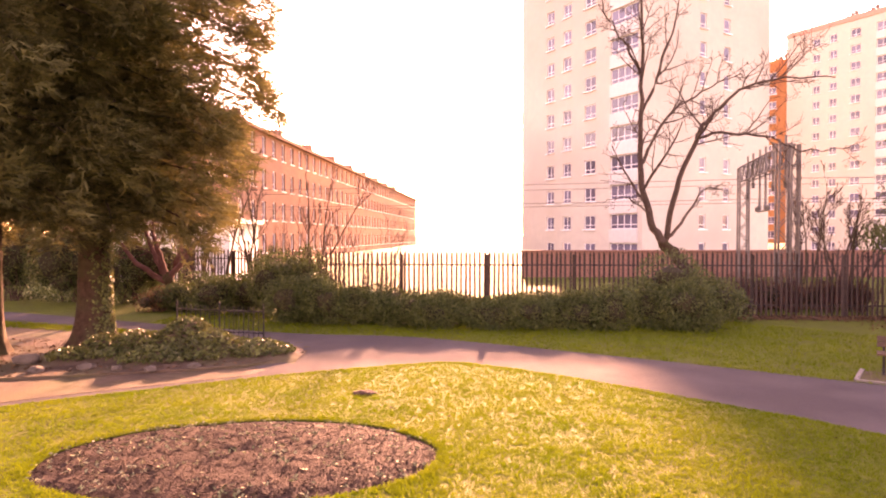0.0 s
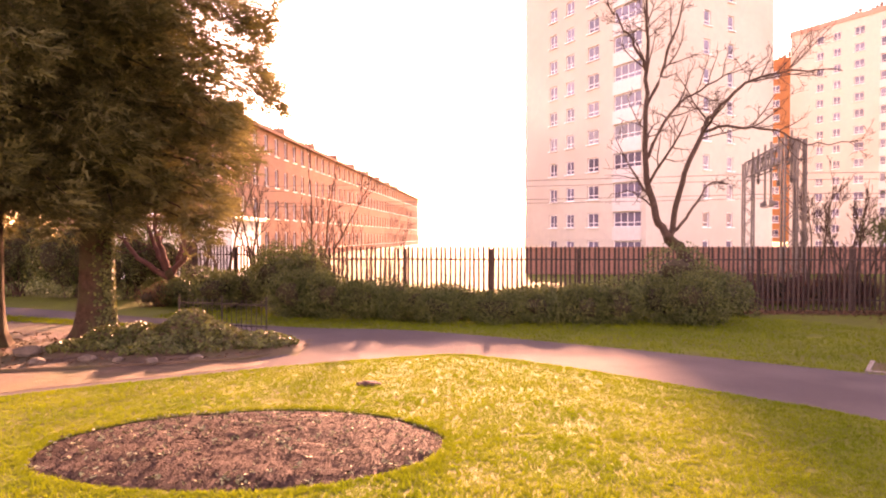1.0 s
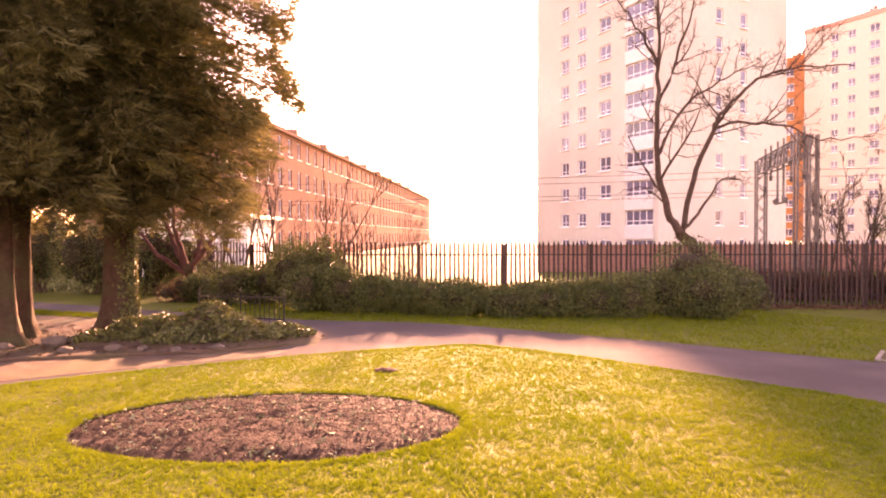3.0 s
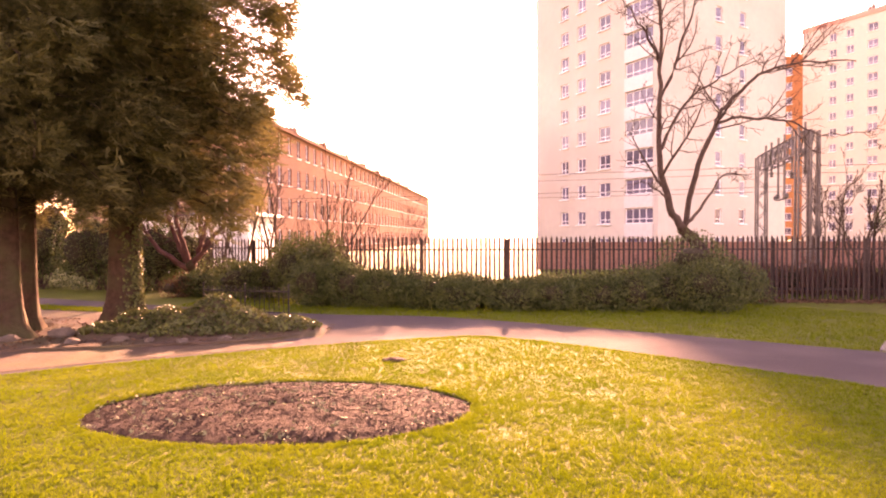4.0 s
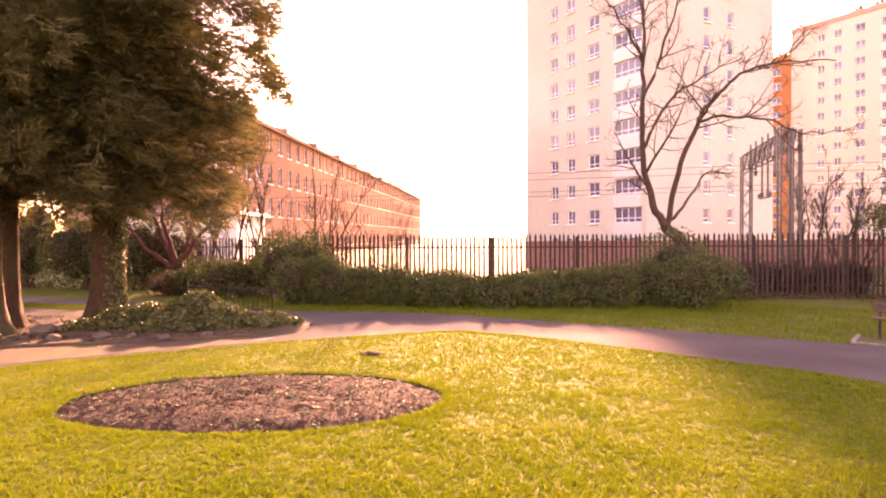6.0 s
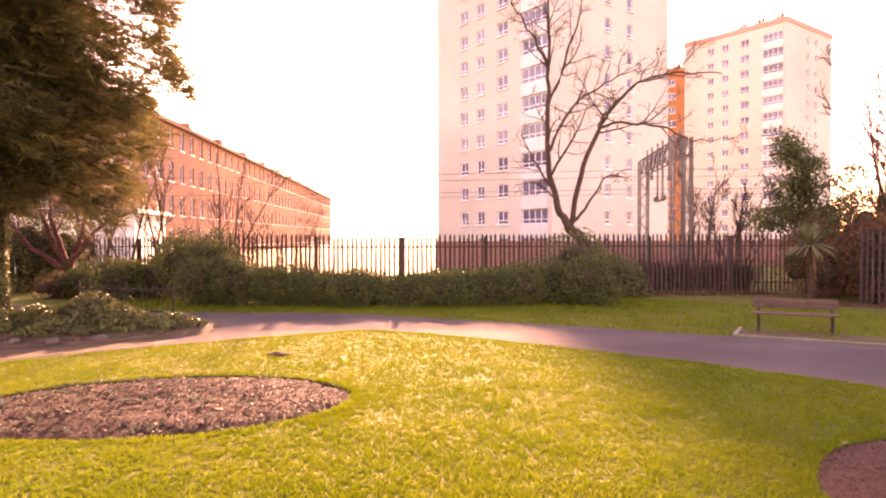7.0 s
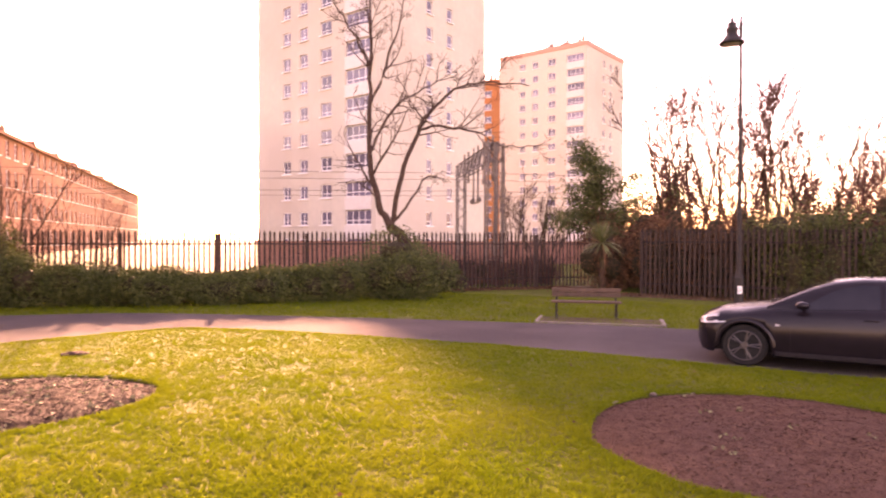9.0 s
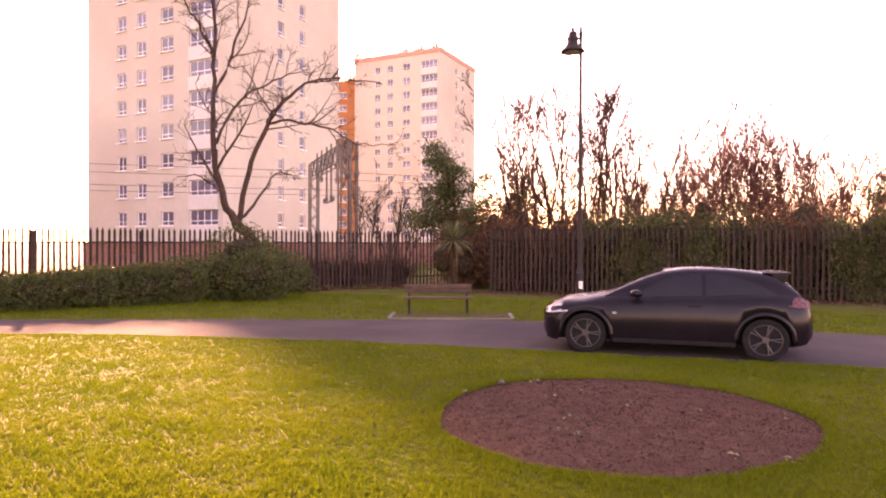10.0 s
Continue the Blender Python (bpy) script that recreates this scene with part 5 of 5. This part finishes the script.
# ---- bench ----
def bench():
    b = empty("park_bench", pose(9.48, 12.66, 0.0, 0, 0, -34.5) @ Matrix.Scale(0.88, 4))
    for x in (-0.76, 0.76):
        bm = bmesh.new()
        pts = [(x, -0.24, 0.0), (x, -0.17, 0.14), (x, -0.2, 0.28), (x, -0.24, 0.39)]
        for p, q in zip(pts, pts[1:]):
            rod(bm, p, q, 0.026, seg=8)
        pts = [(x, 0.24, 0.0), (x, 0.15, 0.16), (x, 0.17, 0.38), (x, 0.255, 0.74)]
        for p, q in zip(pts, pts[1:]):
            rod(bm, p, q, 0.026, seg=8)
        rod(bm, (x, -0.24, 0.375), (x, 0.18, 0.375), 0.024, seg=8)
        rod(bm, (x, -0.17, 0.14), (x, 0.15, 0.16), 0.018, seg=8)
        box(bm, (x - 0.04, -0.30, 0.0), (x + 0.04, -0.18, 0.02), 0.004)
        box(bm, (x - 0.04, 0.18, 0.0), (x + 0.04, 0.30, 0.02), 0.004)
        part("leg", bm, M_IRON, b, "black cast-iron leg")
    for i in range(4):
        bm = bmesh.new()
        y = -0.29 + i * 0.125
        box(bm, (-0.89, y, 0.40), (0.89, y + 0.105, 0.44), 0.008)
        part("seat_plank", bm, M_WOOD, b)
    for i in range(2):
        bm = bmesh.new()
        box(bm, (-0.89, 0, 0), (0.89, 0.035, 0.115), 0.008, pose(0, 0.165 + i * 0.04, 0.53 + i * 0.12, -14))
        part("back_plank", bm, M_WOOD, b)
    return tagged(b, "dark wooden park bench with cast-iron legs", "bench")


bench()


def bench_pad():
    m = pose(9.35, 12.05, -0.03, 0, 0, -38)
    pad = empty("bench_pad")
    bm = bmesh.new()
    box(bm, (-1.25, -0.50, 0), (1.33, 0.55, 0.03), 0, m)
    part("earth", bm, M_EARTH, pad)
    for lo, hi in (((-1.31, -0.56, 0), (1.39, -0.50, 0.05)), ((1.33, -0.50, 0), (1.41, 0.6, 0.055)), ((-1.33, -0.50, 0), (-1.25, 0.6, 0.055))):
        bm = bmesh.new()
        box(bm, lo, hi, 0.01, m)
        part("kerb", bm, M_CONC, pad, "pale concrete edging")
    return tagged(pad, "earth bench pad edged with pale concrete kerbs", "bench pad")


bench_pad()


# ---- street lamp ----
def street_lamp(x, y, h):
    s = empty("street_lamp", pose(x, y, -0.03, 0, 0, -36))
    bm = bmesh.new()
    lathe(bm, [(0.13, 0), (0.13, 0.7), (0.14, 0.72), (0.14, 0.76), (0.10, 0.80), (0.075, 0.95), (0.065, 1.6), (0.06, 3.0), (0.045, h - 0.9), (0.045, h - 0.55), (0.06, h - 0.5), (0.06, h - 0.42), (0.035, h - 0.38), (0.045, h - 0.28), (0.012, h - 0.2), (0.006, h)], 14)
    part("column", bm, M_IRON, s, smooth=False)
    bm = bmesh.new()
    box(bm, (-0.06, -0.15, 0.30), (0.06, -0.142, 0.52))
    part("label", bm, M_WHITE, s, "white notice with unreadable print")
    bm = bmesh.new()
    for i in range(4):
        box(bm, (-0.04, -0.1535, 0.34 + i * 0.04), (0.04, -0.1505, 0.352 + i * 0.04))
    part("print", bm, M_BLACK, s)
    bm = bmesh.new()
    rod(bm, (0, 0, h - 0.62), (-0.24, 0, h - 0.46), 0.022, seg=8)
    rod(bm, (-0.24, 0, h - 0.46), (-0.24, 0, h - 0.55), 0.02, seg=8)
    rod(bm, (0, 0, h - 1.05), (-0.16, 0, h - 0.78), 0.014, seg=8)
    part("arm", bm, M_IRON, s)
    bm = bmesh.new()
    lathe(bm, [(0.35, -0.02), (0.36, 0.0), (0.31, 0.06), (0.21, 0.16), (0.155, 0.26), (0.15, 0.32), (0.17, 0.35), (0.17, 0.42), (0.12, 0.46), (0.13, 0.54), (0.11, 0.58), (0.04, 0.61), (0.05, 0.68), (0.012, 0.74), (0.006, 0.9)], 20, Matrix.Translation((-0.24, 0, h - 0.98)))
    part("lantern", bm, M_IRON, s, smooth=True)
    bm = bmesh.new()
    lathe(bm, [(0.02, -0.09), (0.16, -0.06), (0.24, -0.021)], 16, Matrix.Translation((-0.24, 0, h - 0.98)))
    part("diffuser", bm, M_HEADLIGHT, s)
    return tagged(s, "tall black street lamp with a bell-shaped lantern", "street lamp")


street_lamp(15.65, 13.98, 8.4)


# ---- car ----
def lerp_table(table, x):
    xs = [r[0] for r in table]
    return [float(np.interp(x, xs, [r[k] for r in table])) for k in range(1, len(table[0]))]


def car():
    """A small black three-door hatchback; x runs from nose (0.14) to tail (4.16), y to the sides."""
    c = empty("hatchback_car")
    WF, WR, R, ZC = 0.88, 3.49, 0.325, 0.325
    # x, floor, belt height, centre-line top, half-width at the widest, half-width at the belt
    shape = [(0.14, 0.30, 0.62, 0.66, 0.36, 0.30), (0.18, 0.22, 0.68, 0.72, 0.54, 0.47), (0.28, 0.19, 0.74, 0.79, 0.73, 0.63), (0.50, 0.18, 0.81, 0.88, 0.85, 0.73),
             (0.90, 0.18, 0.86, 0.94, 0.87, 0.76), (1.28, 0.17, 0.91, 0.99, 0.875, 0.78), (1.9, 0.17, 0.94, 0.96, 0.875, 0.79), (2.7, 0.17, 0.97, 0.98, 0.875, 0.79),
             (3.3, 0.18, 1.00, 1.01, 0.88, 0.77), (3.75, 0.20, 1.01, 1.02, 0.85, 0.72), (3.98, 0.24, 1.00, 1.01, 0.78, 0.66), (4.10, 0.28, 0.92, 0.94, 0.72, 0.62), (4.16, 0.36, 0.72, 0.73, 0.62, 0.52)]
    xs = sorted({*np.round(np.linspace(0.14, 4.16, 44), 3), *(w + 0.37 * math.cos(a) for w in (WF, WR) for a in np.linspace(0, math.pi, 15))})
    bm = bmesh.new()
    rings = []
    for x in xs:
        fl, belt, top, wm, wb = lerp_table(shape, x)
        arch = fl
        for w in (WF, WR):
            if abs(x - w) < 0.372:
                arch = max(arch, ZC + math.sqrt(max(0.37 ** 2 - (x - w) ** 2, 0)))
        low = max(fl, arch)
        zm = 0.62 if low < 0.6 else low + 0.02
        zs = (low, low, min(low + 0.06, zm), zm, (zm + belt) / 2 + 0.02, belt, belt + (top - belt) * 0.7, top)
        ws = (0.0, wm - 0.05, wm - 0.015, wm, (wm * 0.62 + wb * 0.38), wb, wb * 0.6, 0.0)
        half = [(w, z) for w, z in zip(ws, zs)]
        ring = [bm.verts.new((x, w, z)) for w, z in half] + [bm.verts.new((x, -w, z)) for w, z in half[-2:0:-1]]
        rings.append(ring)
    n = len(rings[0])
    for a, b in zip(rings, rings[1:]):
        for i in range(n):
            bm.faces.new((a[i], a[(i + 1) % n], b[(i + 1) % n], b[i]))
    bm.faces.new(rings[0][::-1])
    bm.faces.new(rings[-1])
    part("body", bm, M_PAINT, c, smooth=True)
    # cabin
    roof = [(1.18, 0.96, 0.75), (1.45, 1.10, 0.70), (1.75, 1.25, 0.63), (2.05, 1.36, 0.575), (2.4, 1.41, 0.56), (2.8, 1.415, 0.555), (3.2, 1.39, 0.55), (3.55, 1.345, 0.535), (3.74, 1.28, 0.53), (3.91, 1.12, 0.56), (4.02, 0.98, 0.60)]
    cx = np.round(np.linspace(1.18, 4.02, 40), 3)
    bm = bmesh.new()
    rings = []

    def section(x):
        z, wr_ = lerp_table(roof, x)
        _, belt, _, _, wb = lerp_table(shape, x)
        belt -= 0.02
        z = max(z, belt + 0.005)
        return belt, z, wb - 0.005, wr_
    for x in cx:
        belt, z, wb, wr_ = section(x)
        half = [(wb, belt), (wb + (wr_ - wb) * 0.5 + 0.012, belt + (z - belt) * 0.48), (wr_ + 0.01, belt + (z - belt) * 0.86), (wr_ - 0.09, belt + (z - belt) * 0.965), (wr_ * 0.45, z - 0.004), (0, z)]
        rings.append([bm.verts.new((x, w, q)) for w, q in half] + [bm.verts.new((x, -w, q)) for w, q in half[-2::-1]])
    n = len(rings[0])
    for a, b in zip(rings, rings[1:]):
        for i in range(n - 1):
            bm.faces.new((a[i], a[i + 1], b[i + 1], b[i]))
    part("cabin", bm, M_PAINT, c, smooth=True)

    def side_glass(x0, x1, side, name, slant0, slant1, fall0=0.0, fall1=0.0, lo=0.06, hi=0.80):
        """A pane that follows the cabin's side; slants shift its upper corners, falls round them off."""
        bm = bmesh.new()
        g = []
        for i in range(13):
            col = []
            for j in range(4):
                f = lo + (hi - lo) * j / 3 * (1 - fall0 * (1 - i / 12) ** 3 - fall1 * (i / 12) ** 2.5)
                x = (x0 + slant0 * j / 3) + ((x1 + slant1 * j / 3) - (x0 + slant0 * j / 3)) * i / 12
                belt, z, wb, wr_ = section(x)
                q = np.interp(f, (0, 0.48, 0.86), (wb, wb + (wr_ - wb) * 0.5 + 0.012, wr_ + 0.01))
                col.append(bm.verts.new((x, side * (q + 0.006), belt + (z - belt) * f)))
            g.append(col)
        for a, b in zip(g, g[1:]):
            for j in range(3):
                bm.faces.new((a[j], b[j], b[j + 1], a[j + 1]))
        return part(name, bm, M_CARGLASS, c, smooth=True)
    for side in (-1, 1):
        side_glass(1.55, 2.62, side, "side_window", 0.36, 0.0, 0.35)
        side_glass(2.68, 3.66, side, "rear_side_window", 0.0, -0.04, 0.0, 0.82)

    def top_glass(x0, x1, name):
        bm = bmesh.new()
        g = []
        for i in range(8):
            x = x0 + (x1 - x0) * i / 7
            belt, z, wb, wr_ = section(x)
            g.append([bm.verts.new((x, w, q)) for w, q in ((-(wr_ - 0.11), belt + (z - belt) * 0.965 + 0.008), (-wr_ * 0.45, z + 0.004), (0, z + 0.008), (wr_ * 0.45, z + 0.004), (wr_ - 0.11, belt + (z - belt) * 0.965 + 0.008))])
        for a, b in zip(g, g[1:]):
            for j in range(4):
                bm.faces.new((a[j], a[j + 1], b[j + 1], b[j]))
        return part(name, bm, M_CARGLASS, c, smooth=True)
    top_glass(1.30, 2.06, "windscreen")
    top_glass(3.76, 3.97, "rear_window")
    # wheels
    for x in (WF, WR):
        for side in (-1, 1):
            w = empty("wheel")
            w.parent = c
            w.matrix_basis = pose(x, side * 0.76, ZC, 90 if side < 0 else -90)
            bm = bmesh.new()
            lathe(bm, [(0.235, -0.09), (0.30, -0.10), (0.322, -0.085), (0.325, 0.0), (0.322, 0.085), (0.30, 0.10), (0.235, 0.09)], 32)
            part("tyre", bm, M_RUBBER, w, smooth=False)
            bm = bmesh.new()
            lathe(bm, [(0.05, 0.092), (0.06, 0.10), (0.05, 0.108)], 12)
            for k in range(5):
                a = 2 * math.pi * k / 5
                for off in (-0.13, 0.13):
                    rod(bm, (0.05 * math.cos(a), 0.05 * math.sin(a), 0.098), (0.225 * math.cos(a + off), 0.225 * math.sin(a + off), 0.094), 0.016, 0.013, 6)
            for k in range(32):
                a, b = 2 * math.pi * k / 32, 2 * math.pi * (k + 1) / 32
                rod(bm, (0.228 * math.cos(a), 0.228 * math.sin(a), 0.094), (0.228 * math.cos(b), 0.228 * math.sin(b), 0.094), 0.011, seg=5)
            part("rim", bm, M_ALLOY, w)
            bm = bmesh.new()
            box(bm, (-0.17, 0.02, 0.02), (-0.09, 0.14, 0.07), 0.01)
            part("brake_caliper", bm, M_CALIPER, w)
    for side in (-1, 1):
        bm = bmesh.new()
        pts = [(x, lerp_table(shape, x)) for x in np.linspace(0.21, 0.60, 8)]
        lo_r = [bm.verts.new((x, side * (q[3] * 0.90 + q[4] * 0.10 + 0.006), 0.60 + 0.06 * (x / 0.5))) for x, q in pts]
        hi_r = [bm.verts.new((x, side * (q[4] + 0.010), q[1] + 0.004 - 0.05 * max(0, (x - 0.48) / 0.12))) for x, q in pts]
        for i in range(7):
            bm.faces.new((lo_r[i], lo_r[i + 1], hi_r[i + 1], hi_r[i]))
        part("headlight", bm, M_HEADLIGHT, c, "clear headlight catching the light")
        bm = bmesh.new()
        pts = [(x, lerp_table(shape, x)) for x in np.linspace(3.80, 4.11, 8)]
        lo_r = [bm.verts.new((x, side * (q[3] * 0.72 + q[4] * 0.28 + 0.012), 0.84 - 0.10 * (x - 3.80))) for x, q in pts]
        hi_r = [bm.verts.new((x, side * (q[4] + 0.014), 0.985 - 0.06 * max(0, (x - 3.98) / 0.1) - 0.16 * max(0, (3.90 - x) / 0.1))) for x, q in pts]
        for i in range(7):
            bm.faces.new((lo_r[i], lo_r[i + 1], hi_r[i + 1], hi_r[i]))
        part("tail_light", bm, M_TAIL, c, "red and clear tail light")
        bm = bmesh.new()
        bmesh.ops.create_icosphere(bm, subdivisions=2, radius=0.1, matrix=Matrix.Translation((1.66, side * 0.90, 1.00)) @ Matrix.Diagonal((1.0, 0.95, 0.62, 1)))
        rod(bm, (1.68, side * 0.76, 0.96), (1.66, side * 0.86, 0.985), 0.03, seg=8)
        part("wing_mirror", bm, M_PAINT, c, smooth=True)
        bm = bmesh.new()
        box(bm, (2.42, side * 0.842 - 0.012, 0.80), (2.60, side * 0.842 + 0.012, 0.825), 0.006)
        part("door_handle", bm, M_PAINT, c)
        bm = bmesh.new()
        box(bm, (1.30, side * 0.862 - 0.02, 0.20), (3.08, side * 0.862 + 0.02, 0.27), 0.012)
        part("sill_trim", bm, M_BLACK, c)
        for w in (WF, WR):
            bm = bmesh.new()
            g = []
            for k in range(17):
                a = math.pi * k / 16
                x0 = w + 0.365 * math.cos(a)
                wm = lerp_table(shape, x0)[3]
                g.append([bm.verts.new((w + rr * math.cos(a), side * (wm + o), ZC + rr * math.sin(a))) for rr, o in ((0.362, -0.06), (0.365, 0.012), (0.405, 0.014), (0.43, -0.012))])
            for a, b in zip(g, g[1:]):
                for j in range(3):
                    bm.faces.new((a[j], a[j + 1], b[j + 1], b[j]))
            part("arch_flare", bm, M_PAINT, c, smooth=True)
        bm = bmesh.new()
        box(bm, (1.30, side * 0.872 - 0.006, 0.66), (1.36, side * 0.872 + 0.006, 0.69), 0.004)
        part("side_repeater", bm, M_HEADLIGHT, c, "small pale side indicator")
        bm = bmesh.new()
        for x in (1.50, 2.66):
            box(bm, (x, side * 0.874 - 0.004, 0.28), (x + 0.008, side * 0.874 + 0.003, 0.66))
        part("door_gap", bm, M_BLACK, c)
    bm = bmesh.new()
    box(bm, (0.128, -0.28, 0.42), (0.17, 0.28, 0.56), 0.01)
    box(bm, (0.14, -0.34, 0.30), (0.2, 0.34, 0.38), 0.01)
    part("grille", bm, M_BLACK, c)
    bm = bmesh.new()
    box(bm, (3.50, -0.5, 1.322), (3.90, 0.5, 1.348), 0.010)
    for s in (-1, 1):
        box(bm, (3.62, s * 0.49 - 0.012, 1.20), (3.84, s * 0.49 + 0.012, 1.33), 0.006)
    part("spoiler", bm, M_PAINT, c)
    bm = bmesh.new()
    rod(bm, (2.55, 0, 1.40), (2.58, 0, 1.52), 0.012, 0.007, 6)
    part("antenna", bm, M_BLACK, c)
    bm = bmesh.new()
    rod(bm, (1.24, -0.3, 1.0), (1.32, 0.35, 1.025), 0.012, seg=6)
    rod(bm, (1.22, 0.2, 0.99), (1.30, -0.55, 1.02), 0.012, seg=6)
    part("wiper", bm, M_BLACK, c)
    bm = bmesh.new()
    box(bm, (0.35, -0.62, 0.2), (3.9, 0.62, 0.6))
    part("underbody", bm, M_BLACK, c)
    # near wheels touch the road at (8.20, 7.02) and (9.64, 5.10)
    mid = Vector((8.92, 6.06)) + Vector((0.802, 0.597)) * 0.72
    yaw = math.degrees(math.atan2(-0.802, 0.597))
    o = Vector((mid.x, mid.y)) - Vector((math.cos(radians(yaw)), math.sin(radians(yaw)))) * ((WF + WR) / 2 * 0.93)
    c.matrix_world = pose(o.x, o.y, 0.0, 0, 0, yaw) @ Matrix.Diagonal((0.93, 0.93, 0.9, 1))
    return tagged(c, "parked black three-door hatchback with grey alloy wheels", "car")


car()
